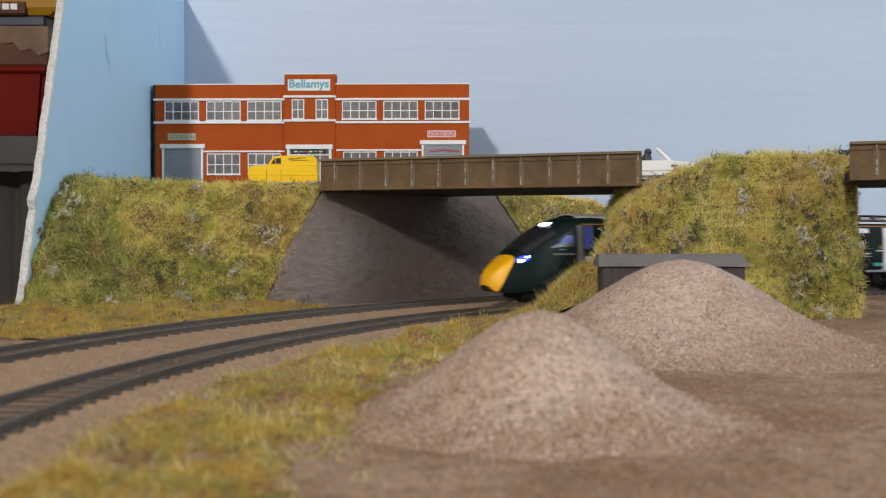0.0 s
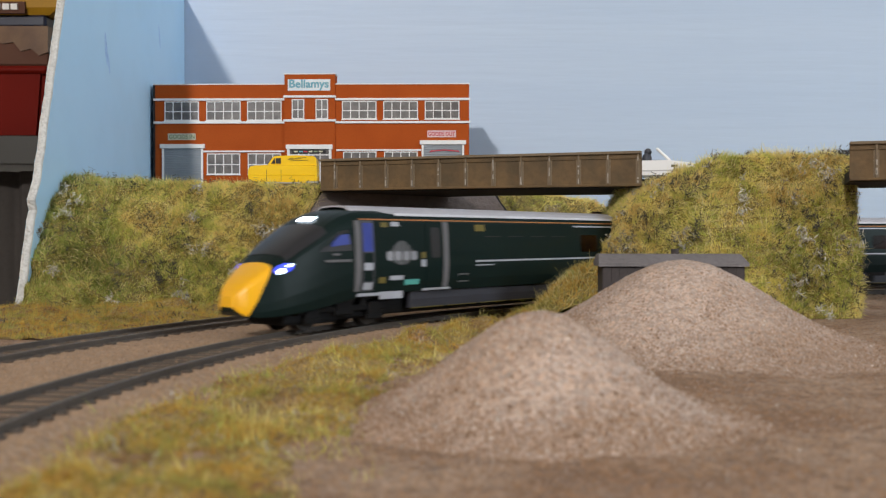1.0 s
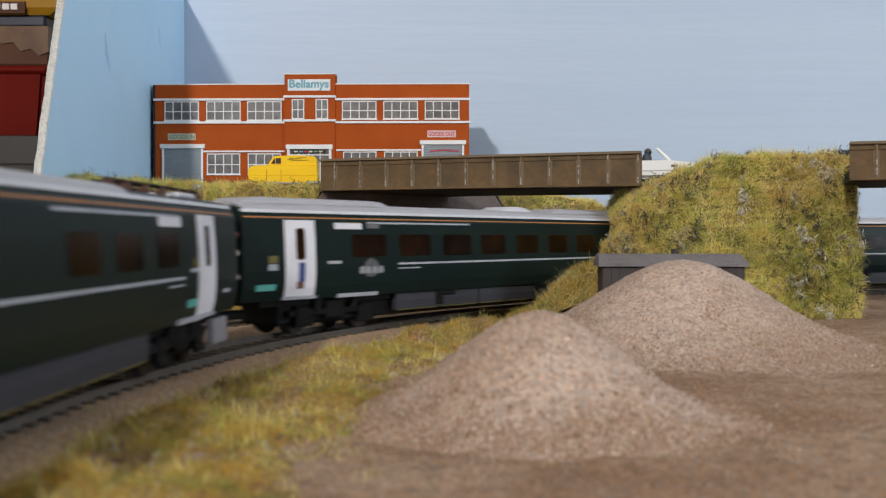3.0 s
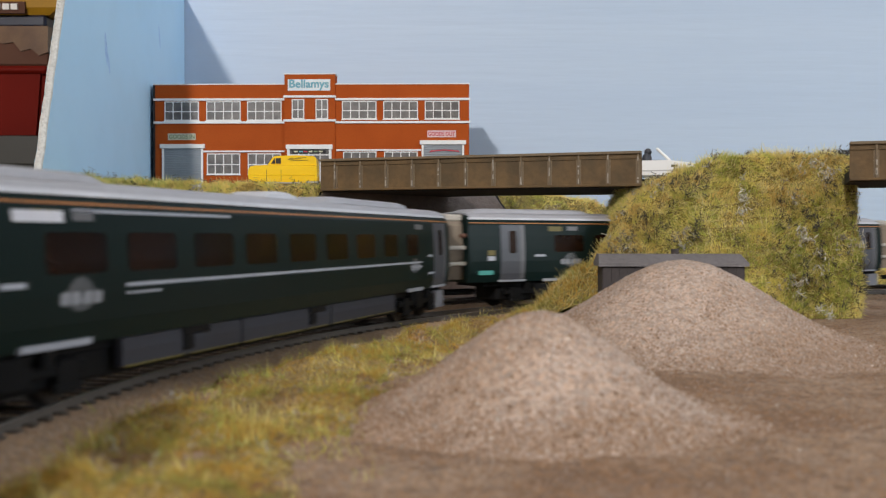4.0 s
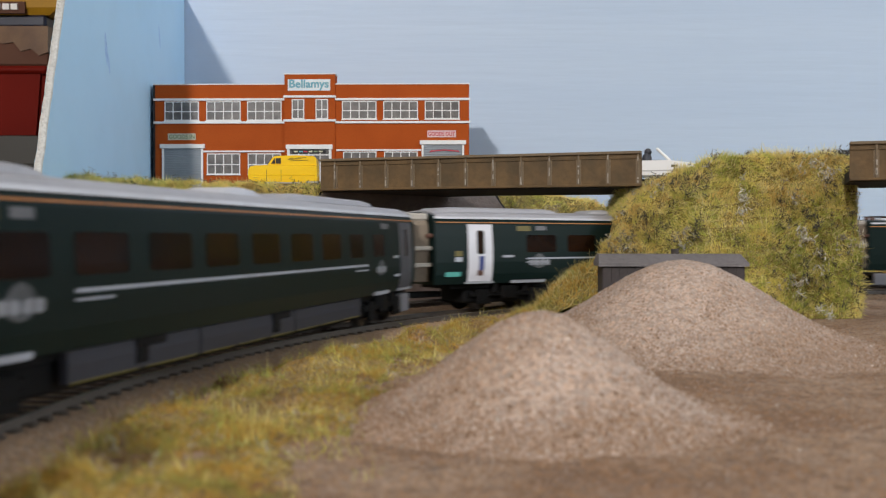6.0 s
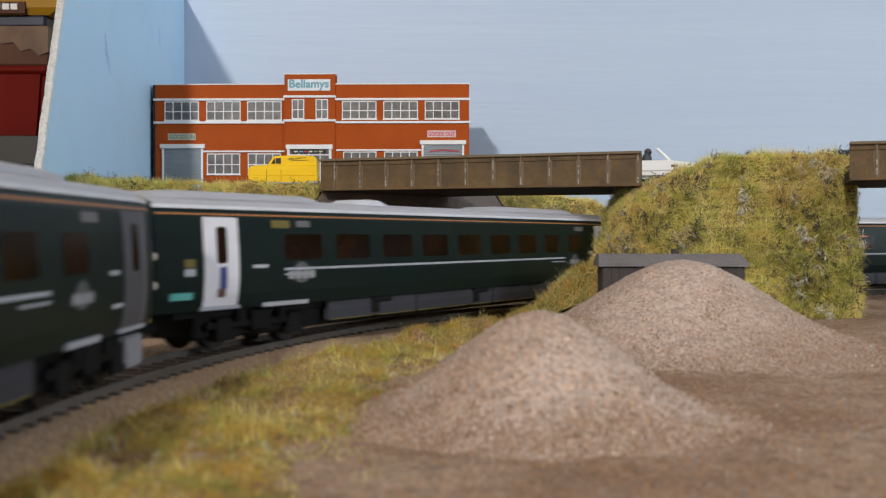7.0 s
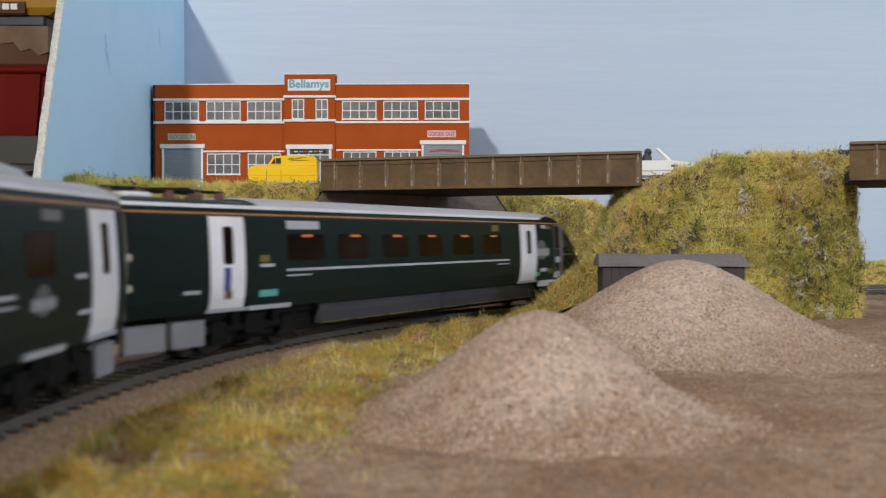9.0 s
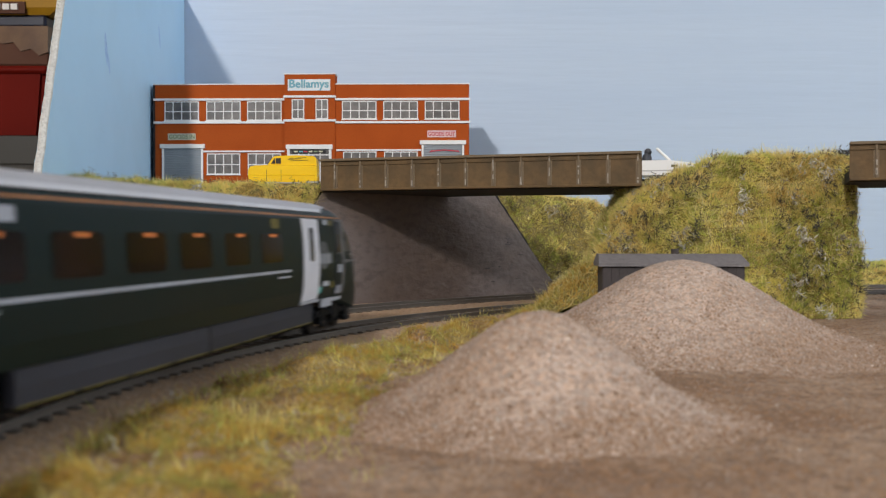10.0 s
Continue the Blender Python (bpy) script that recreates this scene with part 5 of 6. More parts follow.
def driving(name, label, lit):
    """Driving car: its cab end towards +x."""
    c = tagged(empty(name), label, "train power car", "train carriages")
    end = -157.0 if lit else -172.0
    part("body", loft(bmesh.new(), [ring(end), ring(end + 1.2), ring(121), ring(122)]), GREEN, c)
    crown = [(15.0, 46.1), (13.6, 47.7), (9.8, 48.8), (4.8, 49.3), (0, 49.4), (-4.8, 49.3), (-9.8, 48.8), (-13.6, 47.7), (-15.0, 46.1)]
    rings = [[(x, y * k, z - dz) for y, z in crown] + [(x, y * k, z - 0.6 - dz) for y, z in reversed(crown)] for x, k, dz in ((-68 if lit else -112, 1, 0), (112, 1, 0), (124, 0.92, 0.0), (131, 0.72, 0.1))]
    part("roof", loft(bmesh.new(), rings), ROOF_GREY, c, "grey ribbed roof")
    for sg in (1, -1):
        bm = loft(bmesh.new(), [[(x, sg * 15.6, 45.1), (x, sg * 15.95, 45.2), (x, sg * 15.25, 46.3), (x, sg * 14.8, 46.0)] for x in (end + 2, 110)])
        part("roof_edge", bm, ROOF_EDGE, c)
    stations = [122, 128, 134, 140, 145, 150, 155, 159, 162] + [162.4 + 0.2 * k for k in range(115)]
    nose_rings = [fine_ring(min(x, 184.0), 8) for x in stations]
    for nm, mt, want, lb in (("nose", GREEN, False, ""), ("warning_panel", NOSE_YELLOW, True, "yellow warning panel down the nose")):
        bm = bmesh.new()
        vs = [[bm.verts.new(p) for p in rg] for rg in nose_rings]
        n = len(vs[0])
        for i in range(len(vs) - 1):
            for j in range(n - 1):
                q = [vs[i][j], vs[i][j + 1], vs[i + 1][j + 1], vs[i + 1][j]]
                mid = sum((v.co for v in q), Vector()) / 4
                edge = lerp(180.5, 169.0, min(1.0, max(0.0, (mid.z - 7) / 22)))
                if (mid.x > edge) == want:
                    bm.faces.new(q)
            if not want:
                bm.faces.new((vs[i][n - 1], vs[i][0], vs[i + 1][0], vs[i + 1][n - 1]))
        if want:
            bm.faces.new(vs[-1])
        bmesh.ops.delete(bm, geom=[v for v in bm.verts if not v.link_faces], context="VERTS")
        bmesh.ops.recalc_face_normals(bm, faces=bm.faces[:])
        part(nm, bm, mt, c, lb, smooth=True)
    part("front_apron", a_box(138, 166, -11.5, 11.5, 2.6, 8.8, bevel=1.5, seg=2), BOGIE, c, "black apron below the nose")

    def skin(name_, mat, x0, x1, j0, j1, lift, label_="", nx=8):
        """A patch lying on the cab between two stations and two lines of the section."""
        bm = bmesh.new()
        g = []
        for i in range(nx + 1):
            rr = cab_ring(lerp(x0, x1, i / nx))
            row = []
            for j in range(j0, j1 + 1):
                p = Vector(rr[j])
                out = Vector((0.5, p.y * 0.03, 0.8)) if j0 > 4 else Vector((0.15, 1 if p.y > 0 else -1, 0.1))
                row.append(bm.verts.new(p + out.normalized() * lift))
            g.append(row)
        for i in range(nx):
            for j in range(len(g[0]) - 1):
                bm.faces.new((g[i][j], g[i + 1][j], g[i + 1][j + 1], g[i][j + 1]))
        bmesh.ops.recalc_face_normals(bm, faces=bm.faces[:])
        part(name_, bm, mat, c, label_, smooth=True)
    skin("windscreen", SCREEN, 148, 166.2, 6, 16, 0.3, "dark raked windscreen")
    skin("top_headlight", LIGHT_ON if lit else SCREEN, 143.0, 146.2, 10, 12, 0.45, "lit white headlight over the windscreen" if lit else "unlit headlight over the windscreen", nx=4)

    def flank(x, z):
        """Half width of the cab at a station and a height."""
        pts = [p for p in cab_ring(x) if p[1] > 0]
        return min(pts, key=lambda p: abs(p[2] - z))[1]
    for sg in (1, -1):
        for nm, mat, p, r, rz in (("lamp_lens", LIGHT_BLUE if lit else SCREEN, (167.2, flank(167.2, 24.4) - 0.2, 24.4), (4.4, 0.9, 2.0), 19), ("headlight", LIGHT_ON if lit else SCREEN, (168.4, flank(168.4, 23.6), 23.6), (2.0, 1.0, 1.0), 21), ("marker_light", LIGHT_ON if lit else SCREEN, (165.4, flank(165.4, 25.6) + 0.1, 25.6), (1.9, 0.85, 0.45), 18)):
            bm = bmesh.new()
            bmesh.ops.create_uvsphere(bm, u_segments=14, v_segments=8, radius=1, matrix=Matrix.Translation((p[0], sg * p[1], p[2])) @ Euler((0, radians(16), radians(-rz * sg))).to_matrix().to_4x4() @ Matrix.Diagonal((*r, 1)))
            part(nm, bm, mat, c, smooth=True)
    # cab side

    def side_pane(name_, outline, mat, lift, label_=""):
        """A flat-cornered pane lying on both flanks of the cab."""
        for sg in (1, -1):
            bm = bmesh.new()
            front = [bm.verts.new((x, sg * (flank(x, z) + lift), z)) for x, z in outline]
            back = [bm.verts.new((x, sg * (flank(x, z) - 0.4), z)) for x, z in outline]
            n_ = len(outline)
            bm.faces.new(front)
            for i in range(n_):
                bm.faces.new((front[i], front[(i + 1) % n_], back[(i + 1) % n_], back[i]))
            bmesh.ops.recalc_face_normals(bm, faces=bm.faces[:])
            part(name_, bm, mat, c, label_)
    side_pane("cab_window", [(136.5, 31.0), (152.0, 30.6), (150.0, 32.6), (146.0, 36.0), (142.0, 38.6), (138.5, 39.2), (136.8, 38.0)], SCREEN, 0.2)
    if lit:
        side_pane("cab_glow", [(137.5, 33.6), (147.0, 32.6), (146.0, 34.2), (142.0, 37.2), (138.0, 37.6)], CAB_BLUE, 0.35, "blue light in the cab")
    d = empty("cab_door")
    d.parent = c
    panel("door_edge", d, 131.9, 135, 14.6, 43.0, DOOR_PALE, 0.4, rows=9)
    panel("leaf", d, 124.4, 131, 14.6, 43.0, DOOR_GREY, 0.3, rows=9)
    panel("door_window", d, 125.2, 130.6, 30.5, 42.0, CAB_BLUE if lit else WINDOW, 0.45, rows=5)
    panel("door_lower_panel", d, 125.2, 130.6, 18.6, 30.0, GREEN, 0.42, rows=4)
    panel("door_notice", d, 125.4, 130.4, 23.0, 26.0, STRIPE, 0.52, rows=2)
    panel("door_notice", d, 125.4, 130.4, 15.2, 18.0, STRIPE, 0.52, rows=2)
    panel("cantrail_line", c, end + 1, 132, 43.25, 43.75, ORANGE, 0.08, rows=1)
    panel("lettering_bar", c, 137, 151, 26.6, 27.6, DOOR_PALE, 0.12, rows=1)
    panel("lettering_bar", c, 143, 147, 29.2, 30.0, DOOR_PALE, 0.12, rows=1)
    panel("step_board", c, 107, 120, 11.0, 14.0, STRIPE, 0.7, rows=1)
    panel("step_board", c, 120, 133, 12.6, 13.8, STRIPE, 0.7, rows=1)
    crest_badge(c, 108, 28.6, 19)
    panel("notice", c, 92.5, 96, 27.4, 30.0, YELLOW_MARK, 0.12, rows=1)
    panel("notice", c, 92.5, 96, 23.8, 26.8, STRIPE, 0.12, rows=1)
    panel("notice", c, 116, 120, 40.4, 42.4, YELLOW_MARK, 0.12, rows=1)
    panel("notice", c, 109, 114, 40.8, 42.6, STRIPE, 0.12, rows=1)
    panel("notice", c, 117.5, 121.5, 17.5, 20.0, YELLOW_MARK, 0.12, rows=1)
    panel("notice", c, 107, 115, 18.6, 20.4, STRIPE, 0.12, rows=1)
    panel("notice", c, 97, 106, 16.4, 18.6, TEAL_MARK, 0.12, rows=1)
    if lit:
        d = empty("door")
        d.parent = c
        panel("leaf", d, 82, 93, 14.6, 43.0, GREEN, 0.3, rows=9)
        panel("door_edge", d, 78.2, 81.6, 14.6, 43.0, DOOR_PALE, 0.42, rows=9)
        panel("door_window", d, 84, 90, 27.5, 40.5, BLACK, 0.45, round_=0.9, rows=5)
        panel("door_step", d, 77, 94, 13.6, 14.5, STRIPE, 0.9, rows=1)
    else:
        door(c, 83, 101, DOOR_WHITE, None)
    panel("notice", c, 52, 59, 39.0, 42.0, YELLOW_MARK, 0.1, rows=1)
    l0, l1 = (-101.5, 59) if lit else (-100.5, 69.5)
    panel("lining", c, l0, l1, 25.1, 25.9, STRIPE, 0.1, rows=1)
    panel("lining", c, l1 - 13, l1, 23.4, 23.9, STRIPE, 0.1, rows=1)
    panel("lining", c, l0, l0 + 13, 23.4, 23.9, STRIPE, 0.1, rows=1)
    if lit:
        panel("upper_lining", c, -98, -22, 41.4, 42.1, STRIPE, 0.1, rows=1)
        panel("hatch", c, 64, 71, 16.4, 20.2, DOOR_PALE, 0.08, rows=1)
        panel("hatch", c, 64.6, 70.4, 17.0, 19.6, GREEN, 0.14, rows=1)
        for x0 in (40, 22, 4, -14):
            panel("panel_seam", c, x0, x0 + 12, 36.4, 36.8, BLACK, 0.06, rows=1)
    wins = ((-44, -28), (-70, -53), (-97, -80)) if lit else ((42, 61), (14, 32), (-15, 4), (-42, -23), (-71, -52), (-100, -79.5))
    for x0, x1 in wins:
        panel("window", c, x0, x1, 28.6, 37.4, WINDOW, 0.1, round_=1.2)
        if not lit:
            panel("warm_bulb", c, x0 + 8, x0 + 14, 36.4, 37.2, BULB, 0.16, "orange interior lamp at the window", rows=1)
    panel("notice", c, -100, -82, 39.0, 41.8, DOOR_WHITE if lit else STRIPE, 0.1, rows=1)
    door(c, *((-131, -114) if lit else (-137, -121.5)), DOOR_WHITE, None, not lit)
    panel("notice", c, -114, -107, 26.8, 27.8, STRIPE, 0.1, rows=1)
    panel("notice", c, -114, -109.5, 28.4, 30.6, YELLOW_MARK, 0.1, rows=1)
    panel("notice", c, -114, -105, 17.2, 19.4, TEAL_MARK, 0.12, rows=1)
    panel("notice", c, -148, -141, 19.4, 20.6, STRIPE, 0.1, rows=1)
    panel("step_board", c, -119, -98, 13.2, 14.6, STRIPE, 0.9, rows=1)
    skirts(c, -80, 101, (8,))
    bogie(c, 137)
    bogie(c, -112)
    gangway(c, end, -1)
    for y in (-15.0, 12.4):
        for x0, x1 in (((-155, -140),) if lit else ((-168, -152), (-150, -136))):
            part("equipment_box", a_box(x0, x1, y, y + 2.6, 3.5, 11.5, bevel=0.4), BOX_GREY, c, "grey underfloor box")
    # roof gear at the coupled end
    g = empty("roof_gear")
    g.parent = c
    for x in ((-152, -142, -132, -118, -104, -90, -78) if lit else (-166, -154, -142, -130, -120)):
        for y in (6, -6):
            bm = cyl(bmesh.new(), (x, y, 47.6), (x, y, 50.4), 1.7, 1.2, 10)
            cyl(bm, (x, y, 48.8), (x, y, 49.3), 2.0, 2.0, 10)
            part("insulator", bm, RUST, g)
    x0, x1 = (-151, -76) if lit else (-168, -118)
    bm = bmesh.new()
    cyl(bm, (x0, 6, 50.4), (x1, 6, 50.4), 0.5, 0.5, 6)
    cyl(bm, (x0, -6, 50.4), (x1, -6, 50.4), 0.5, 0.5, 6)
    cyl(bm, (lerp(x0, x1, .3), 6, 50.6), (lerp(x0, x1, .7), -6, 51.1), 0.5, 0.5, 6)
    part("pantograph_arm", bm, BOGIE, g, "folded dark pantograph arm")
    part("equipment_cover", a_box(lerp(x0, x1, .12), lerp(x0, x1, .34), -9, 9, 47.4, 49.4, bevel=0.8), ROOF_EDGE, g, "pale roof equipment cover")
    return c


# ---- assembling the place ----
room()
backdrop()
ground()
for nm, off, lb in (("railway_track", 0.0, "weathered model railway track with dark sleepers, the nearer line"), ("railway_track", SPACING, "weathered model railway track with dark sleepers, the outer line")):
    tr = track(nm, off, lb)
    sleepers(tr, off)
bed = strip("ballast_bed", -17, SPACING + 17, -5.4, -2.25, -2300, 1640, BALLAST)
tagged(bed, "tan granular ballast under both tracks", "ballast", kind="structure")
upper_level()
bridge()
abutment()
ob, LV, LF = sheet("grass_bank", left_bank, 130, 70, TURF)
tagged(ob, "steep grassy embankment of green and straw static grass", "grass bank", kind="structure")
ob, MV, MF = sheet("grass_mound", mound, 150, 70, TURF)
tagged(ob, "steep grassy mound between the two bridge spans", "grass mound", kind="structure")
ob, SV, SF = sheet("grass_spur", spur, 50, 34, TURF, rough=1.6)
tagged(ob, "tongue of dry grass rising beside the hut", "grass bank", kind="structure")
ob, BV, BF = sheet("grass_bank", far_bank, 150, 40, TURF)
tagged(ob, "green grassy bank beyond the tracks", "grass bank", kind="structure")
AV, AF = heap("spoil_heap", PILE_A, "smooth conical heap of pinkish-brown gravel", 3, SAND)
QV, QF = heap("spoil_heap", PILE_B, "larger conical heap of pinkish-brown gravel by the hut", 8, SAND)
hut()
factory()
van()
convertible()
store()




def line_depth(x, y):
    """How far a place lies inside the bend from the near track."""
    return R - math.hypot(x - CX, y - CY) if y > CY else x - (CX - R)


def verge(p):
    """How thick the grass strip beside the near track grows, 0 to 1."""
    x, y = p[0], p[1]
    n = fbm(x * 0.035, y * 0.035, 3) + 0.5 * fbm(x * 0.12, y * 0.12, 5)
    return verge_edge(x, y) ** 0.7 * min(1.0, max(0.03, 0.5 + 2.6 * n)) + 0.015


def verge_edge(x, y):
    """1 well inside the grass strip, 0 along its ragged border."""
    d = line_depth(x, y)
    rag = 5 * fbm(x * 0.09, y * 0.09, 14) + 3 * fbm(x * 0.3, y * 0.3, 2)
    lo, hi = 21 + 7 * fbm(x * 0.03, y * 0.03, 3), 70 + 14 * fbm(x * 0.02, y * 0.02, 8) + (10 if y < 260 else 0)
    near = min(math.hypot(x - h_[0], y - h_[1]) - 1.1 * h_[3] for h_ in (PILE_A, PILE_B))
    return min(1.0, max(0.0, (min(d - lo, hi - d, near) + rag) / 14))


def tuft_z(x, y, e=1.0):
    return ground_z(x, y) - 0.9 * (1 - e) + e * (0.3 + 6.5 * max(0.0, fbm(x * 0.045, y * 0.045, 12)) + 1.6 * fbm(x * 0.16, y * 0.16, 6))


def grow():
    lab = "green and straw static grass fibres covering the bank"
    blades("grass", LV, LF, 95000, 1.1, 3.6, 0.15, GRASS, lab, 1, mask=lambda p: min(1.0, max(0.3, 0.5 + (p[0] + 195) / 50 + 0.8 * fbm(p[0] * 0.03, p[2] * 0.03, 7))))
    blades("grass", LV, LF, 55000, 1.4, 4.0, 0.15, GRASS_GREEN, "greener static grass towards the corner of the bank", 6, mask=lambda p: min(1.0, max(0.1, 0.75 - (p[0] + 185) / 70 + 1.2 * fbm(p[0] * 0.03, p[2] * 0.03, 2))))
    blades("grass", MV, MF, 18000, 1.4, 4.2, 0.15, GRASS_GREEN, "greener static grass in patches on the mound", 7, mask=lambda p: 1.0 if fbm(p[0] * 0.03, p[2] * 0.03, 9) > 0.12 else 0.05)
    blades("grass", MV, MF, 110000, 1.1, 3.8, 0.15, GRASS, lab, 2)
    blades("grass", BV, BF, 50000, 1.5, 4.0, 0.2, GRASS, lab, 3)
    blades("grass", SV, SF, 14000, 1.2, 3.8, 0.13, GRASS_DRY, "dry golden grass on the tongue beside the hut", 8)
    blades("grass", SV, SF, 3500, 3.0, 6.0, 0.12, STRAW, "long straw stalks beside the hut", 9, lean=0.9)
    gv, gf = [], []
    ss, oo = np.arange(-560, 70, 2.4), np.arange(-92, -14, 2.0)
    for s in ss:
        for o in oo:
            p = on_line(s, o)[0]
            gv.append((p.x, p.y, tuft_z(p.x, p.y, verge_edge(p.x, p.y))))
    m = len(oo)
    cover = [verge_edge(v[0], v[1]) for v in gv]
    for j in range(len(ss) - 1):
        for i in range(m - 1):
            q = (j * m + i, j * m + i + 1, (j + 1) * m + i + 1, (j + 1) * m + i)
            if max(cover[k] for k in q) > 0:
                gf.append(q)
    tagged(raw("grass_verge", gv, gf, VERGE, smooth=True), "low grassy verge between track and heaps", "grass verge", kind="structure")
    blades("grass", gv, gf, 125000, 0.8, 3.2, 0.085, GRASS_DRY, "dry yellow and green static grass beside the track", 4, mask=verge, lean=1.2)
    blades("grass", gv, gf, 12000, 2.4, 5.0, 0.08, GRASS, "longer green grass stalks beside the track", 14, mask=lambda p: 1.0 if fbm(p[0] * 0.06, p[1] * 0.06, 21) > 0.12 else 0.08, lean=0.6)
    # strip at the foot of the left bank
    fx, fy = np.linspace(-260, -70, 50), np.linspace(400, 606, 40)
    foot_edge = lambda x, y: min(1.0, max(0.0, (-line_depth(x, y) - SPACING - 25 - 9 * fbm(x * .04, y * .04)) / 10))
    fv = [(x, y, tuft_z(x, y, foot_edge(x, y))) for y in fy for x in fx]
    ff_ = [(j * 50 + i, j * 50 + i + 1, (j + 1) * 50 + i + 1, (j + 1) * 50 + i) for j in range(39) for i in range(49)]
    ff_ = [q for q in ff_ if max(foot_edge(fv[k][0], fv[k][1]) for k in q) > 0]
    tagged(raw("grass_verge", fv, ff_, VERGE, smooth=True), "low grassy verge at the foot of the bank", "grass verge", kind="structure")
    blades("grass", fv, ff_, 36000, 0.8, 3.4, 0.12, GRASS_DRY, "dry grass at the foot of the bank", 5, mask=None)
    rnd = np.random.default_rng(9)
    edge = np.array([left_bank(0.985, v) for v in np.linspace(0.1, 0.8, 60)]) + rnd.normal(0, 0.7, (60, 3)) + np.array([2.0, -1.5, 0])
    sprigs("grass_tufts", edge, STRAW, "ragged straw grass hanging over the abutment wing", 71, 5.0, 0.35)
    blades("grass", LV, LF, 9000, 2.5, 5.0, 0.17, STRAW, "long straw-coloured grass stalks on the bank", 15, lean=0.7)
    blades("grass", MV, MF, 17000, 2.5, 5.8, 0.18, STRAW, "long straw-coloured grass stalks on the mound", 16, lean=0.7)
    spots = np.array([v for v in fv if foot_edge(v[0], v[1]) > 0.5])
    sprigs("twigs", spots[rnd.choice(len(spots), 40)] + np.array([0, 0, 2.0]), TWIG, "dark dried twigs at the foot of the bank", 34, 3.6)

    def strewn(V, clusters, each, spread, lift):
        """Spots gathered in loose clusters over a bank."""
        spots_ = []
        lo, hi = V.min(0), V.max(0)
        while len(spots_) < clusters * each:
            x, z = rnd.uniform(lo[0], hi[0]), rnd.uniform(lo[2], hi[2])
            for _ in range(each):
                near = V[(np.abs(V[:, 0] - x - rnd.normal(0, spread / 2)) < 3) & (np.abs(V[:, 2] - z - rnd.normal(0, spread / 2)) < 3)]
                if len(near):
                    spots_.append(near[near[:, 1].argmin()])
        return np.array(spots_) + rnd.normal(0, 0.6, (len(spots_), 3)) + lift
    for k, (V, n, size) in enumerate(((LV, 13, 3.6), (MV, 26, 3.4), (BV, 9, 4.0))):
        sprigs("twigs", strewn(V, n, 6, 5, np.array([0, -3.2, 1.8])), TWIG_PALE, "grey and pale dried twigs stuck in the grass", 20 + k, size * 0.9, 1.15)
        sprigs("twigs", strewn(V, n, 6, 6, np.array([0, -2.6, 1.6])), TWIG, "dark dried twigs stuck in the grass", 50 + k, size * 0.9, 1.0)
        sprigs("twigs", strewn(V, n * 5, 1, 4, np.array([0, -2.6, 1.6])), TWIG, "single dark twigs standing out of the grass", 81 + k, size * 0.8, 1.0)
    crest = np.array([left_bank(u, 0.84) for u in rnd.random(34)]) + np.array([0, 0, 3.0])
    sprigs("twigs", crest, TWIG, "grey and dark dried twigs along the crest", 31, 3.2)
    tops = np.array([mound(u, 0.8) for u in rnd.uniform(0.1, 0.95, 40)]) + np.array([0, 0, 2.5])
    sprigs("twigs", tops, TWIG, "grey and dark dried twigs along the crest", 32, 3.0)
    vs = [v for v in gv if verge(v) > 0.3]
    pick = [vs[i] for i in rnd.choice(len(vs), 34)]
    sprigs("twigs", np.array(pick) + np.array([0, 0, 2.0]), TWIG_PALE, "pale dried twigs among the verge grass", 33, 2.4, 0.4)
    grains("gravel", AV, AF, 42000, 0.12, 0.38, GRAIN, "loose pinkish gravel grains on the heap", 41, mask=lambda p: 1.0 if math.hypot(p[0] - PILE_A[0], p[1] - PILE_A[1]) < 1.5 * PILE_A[3] else 0.25)
    grains("gravel", QV, QF, 58000, 0.14, 0.46, GRAIN, "loose pinkish gravel grains on the heap", 42, mask=lambda p: 1.0 if math.hypot(p[0] - PILE_B[0], p[1] - PILE_B[1]) < 1.5 * PILE_B[3] else 0.3)
    for V, F, sd, count, h_ in ((AV, AF, 45, 95000, PILE_A), (QV, QF, 46, 130000, PILE_B)):
        grains("scatter", V, F, count, 0.22, 0.58, SCATTER, "brown scatter strewn over the foot of the heap", sd, mask=lambda p: min(1.0, max(0.05, (math.hypot(p[0] - h_[0], p[1] - h_[1]) / h_[3] - 0.75) / 0.75 + 0.9 * fbm(p[0] * .045, p[1] * .045, 4))), category="scatter")
    for V, F, sd, count in ((AV, AF, 61, 2000), (QV, QF, 62, 4200)):
        grains("gravel", V, F, count, 0.3, 0.75, PEBBLE, "larger pale pebbles on the heap", sd)
        grains("gravel", V, F, count, 0.3, 0.8, SCATTER, "larger brown crumbs on the heap", sd + 5)
    hx, hy = np.linspace(-60, 260, 60), np.linspace(140, 480, 60)
    hv = [(x, y, ground_z(x, y)) for y in hy for x in hx]
    hf = [(j * 60 + i, j * 60 + i + 1, (j + 1) * 60 + i + 1, (j + 1) * 60 + i) for j in range(59) for i in range(59)]
    grains("scatter", hv, hf, 45000, 0.12, 0.36, SCATTER, "fine brown scatter on the bare ground", 43, mask=lambda p: 1.0 if line_depth(p[0], p[1]) > 24 else 0, category="scatter")
    grains("scatter", hv, hf, 6000, 0.3, 0.9, SCATTER, "larger brown crumbs on the bare ground", 63, mask=lambda p: 1.0 if line_depth(p[0], p[1]) > 24 else 0, category="scatter")
    grains("scatter", hv, hf, 700, 0.3, 0.6, PEBBLE, "pale pebbles on the bare ground", 64, mask=lambda p: 1.0 if line_depth(p[0], p[1]) > 24 else 0, category="scatter")

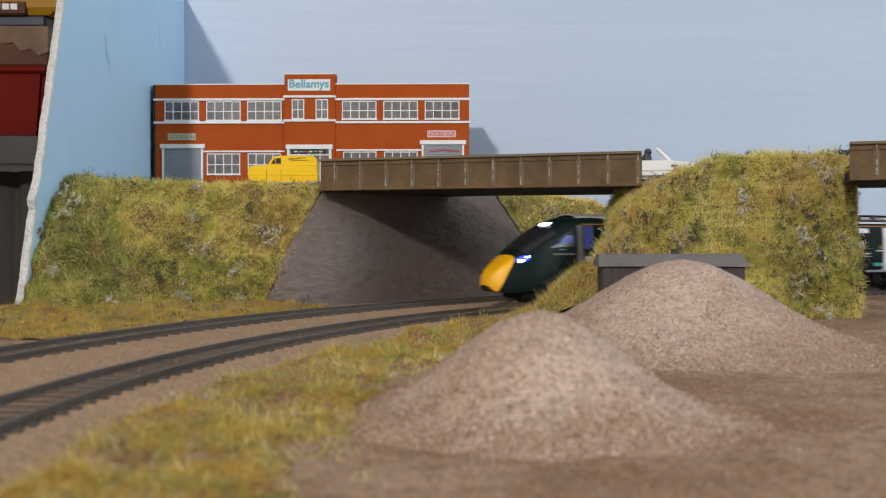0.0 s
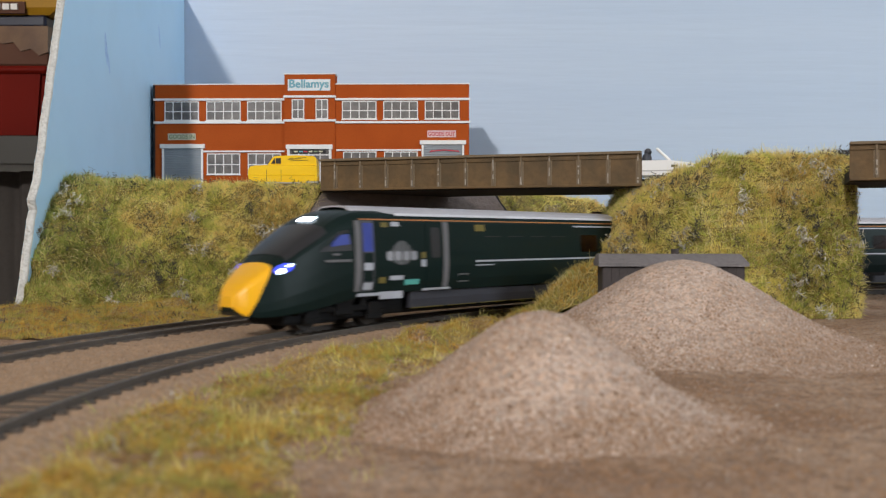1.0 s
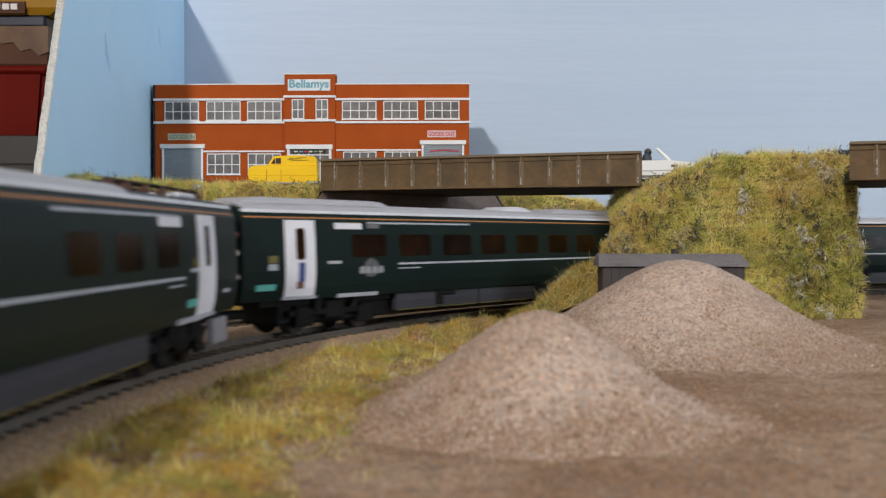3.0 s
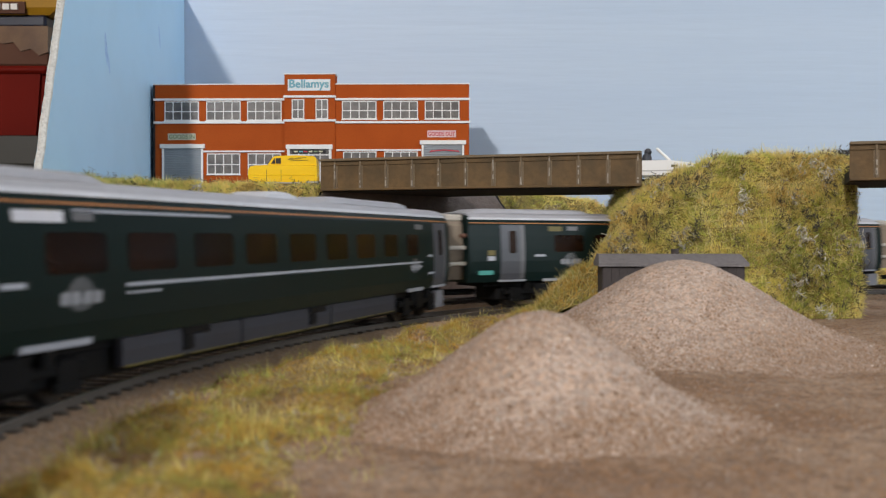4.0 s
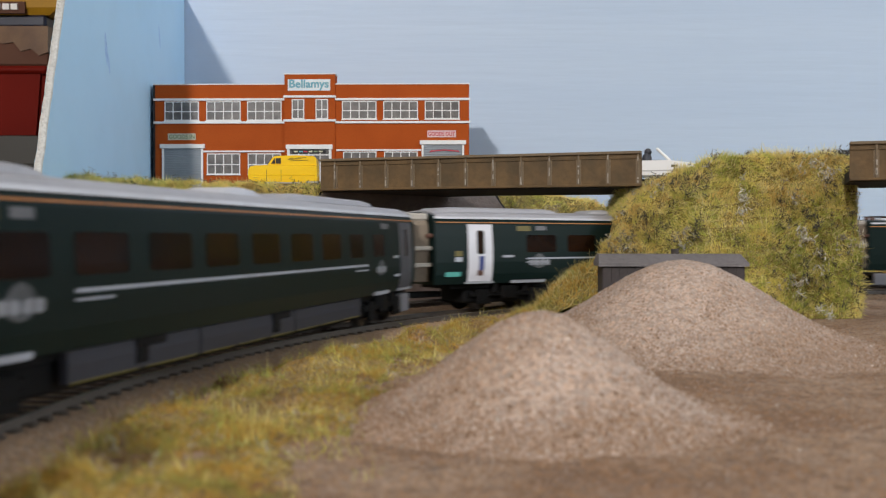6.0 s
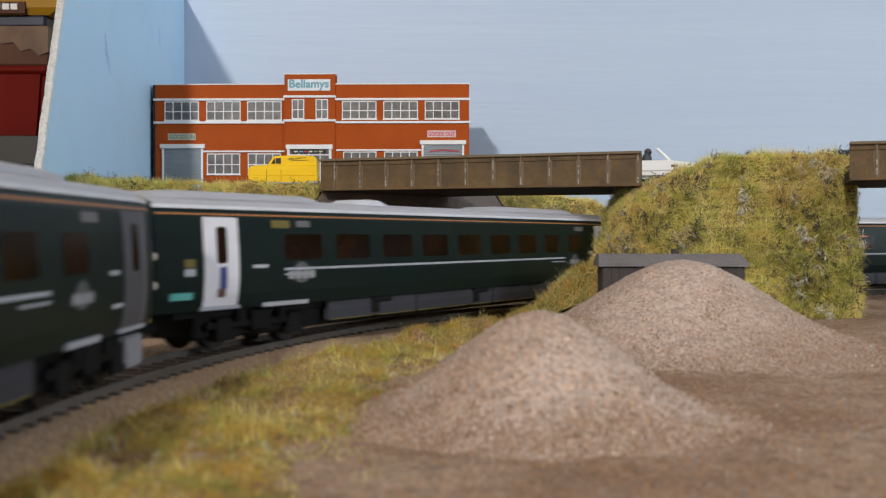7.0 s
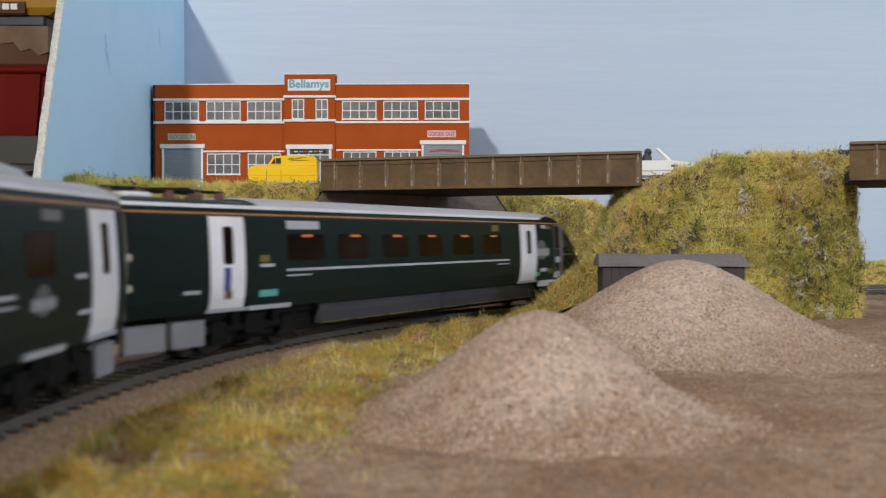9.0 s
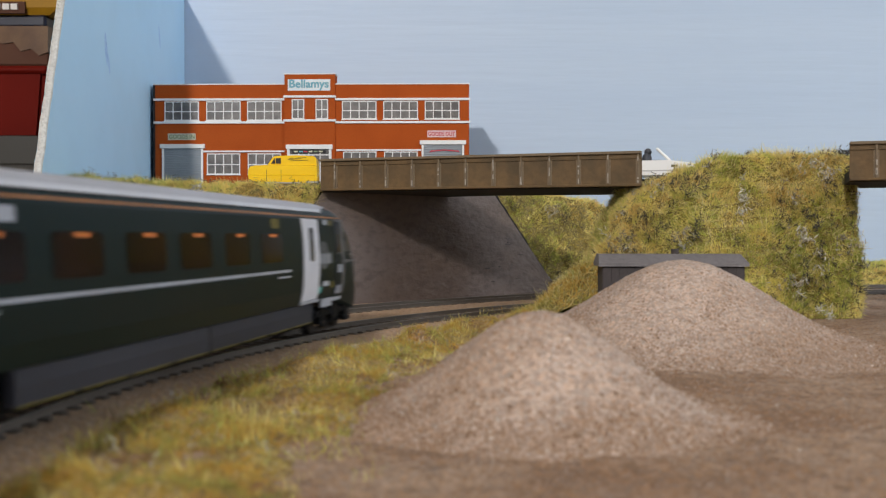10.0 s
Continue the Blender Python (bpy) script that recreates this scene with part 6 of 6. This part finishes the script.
    def near_heap(p):
        q = min(math.hypot(p[0] - h_[0], p[1] - h_[1]) / h_[3] for h_ in (PILE_A, PILE_B))
        return 0.0 if q < 1.0 else min(0.9, 0.85 * math.exp(-max(0, q - 1.8) / 0.8))
    grains("gravel", hv, hf, 62000, 0.12, 0.38, GRAIN, "loose gravel grains strewn round the heaps", 47, mask=near_heap)
    bv, bf = [], []
    ss = np.arange(-560, 60, 6.0)
    offs = np.linspace(-28, SPACING + 28, 26)
    for s in ss:
        for o in offs:
            p = on_line(s, o)[0]
            bv.append((p.x, p.y, -2.3 if -14 < o < SPACING + 14 else -2.3 - 0.26 * min(10.0, max(-14 - o, o - SPACING - 14))))
    m = len(offs)
    bf = [(j * m + i, j * m + i + 1, (j + 1) * m + i + 1, (j + 1) * m + i) for j in range(len(ss) - 1) for i in range(m - 1)]
    grains("ballast", bv, bf, 58000, 0.16, 0.5, BALLAST_STONE, "small tan ballast stones between and beside the tracks", 44, category="ballast")
    grains("ballast", bv, bf, 7000, 0.35, 0.8, BALLAST_STONE, "larger tan ballast stones beside the tracks", 48, category="ballast")
    grains("ballast", bv, bf, 22000, 0.5, 1.05, BALLAST_STONE, "coarse ballast stones on the near shoulder", 50, mask=lambda p: 1.0 if 12 < line_depth(p[0], p[1]) < 30 and p[1] < 420 else 0.02, category="ballast")
    grains("ballast", bv, bf, 5000, 0.35, 0.8, SCATTER, "dark crumbs among the ballast", 49, category="ballast")


PEBBLE = material("pale_pebble", (0.58, 0.50, 0.43), 0.6, scale=0.4, fine_amount=0.1, island=0.4)
SCATTER = material("brown_scatter_grain", (0.33, 0.20, 0.12), 0.9, scale=0.4, fine_amount=0.1, island=0.35)
grow()
# ---- what moves: the train ----
PITCH = 359.2


def lead(t):
    """How far the middle of the leading car has come along the line at t seconds."""
    return 395.5 + 191.8 * (t - 5) + 0.1375 * (t - 5) ** 2


def motions():
    cars = [(driving("train_power_car", "dark green driving car with lit lamps and a yellow nose", True), 1)]
    cars.append((intermediate("train_carriage", "dark green train carriage, one white door and one grey", False, True, True, (98, -116)), 1))
    cars.append((intermediate("train_carriage", "dark green train carriage with dull grey doors", False, False, False, (97, -90)), 1))
    cars.append((intermediate("train_carriage", "dark green train carriage with white picture doors", True, True, True, (122.5, -94.5), -2.5), 1))
    cars.append((driving("train_power_car", "dark green trailing driving car with warm lit windows", False), -1))
    # the train runs a little unevenly: (seconds, millimetres ahead of the steady run)
    uneven = ((0, -17), (0.8, -17), (2.0, -17), (2.5, -19), (4.0, -11.3), (4.5, -7.9), (5.0, 0.4), (5.5, -0.7), (7.0, 12.3), (7.5, 7.2), (8.0, 10.9), (8.5, 10.4), (9.0, 15.8), (9.5, 7.4), (10.0, 8.7))
    ahead = (17.0, 10.7, 0.0, -11.4, -10.3)
    for n, (c, way) in enumerate(cars):
        rows = []
        for k in range(41):
            t = k * 0.25
            s = lead(t) - n * PITCH + ahead[n] + float(np.interp(t, *zip(*uneven)))
            a, b = on_line(s + 112)[0], on_line(s - 112)[0]
            h = a - b
            mid = (a + b) / 2
            rows.append((t, mpose(mid.x, mid.y, 0, math.degrees(math.atan2(h.y, h.x)) + (0 if way > 0 else 180))))
        walk(c, rows)


motions()
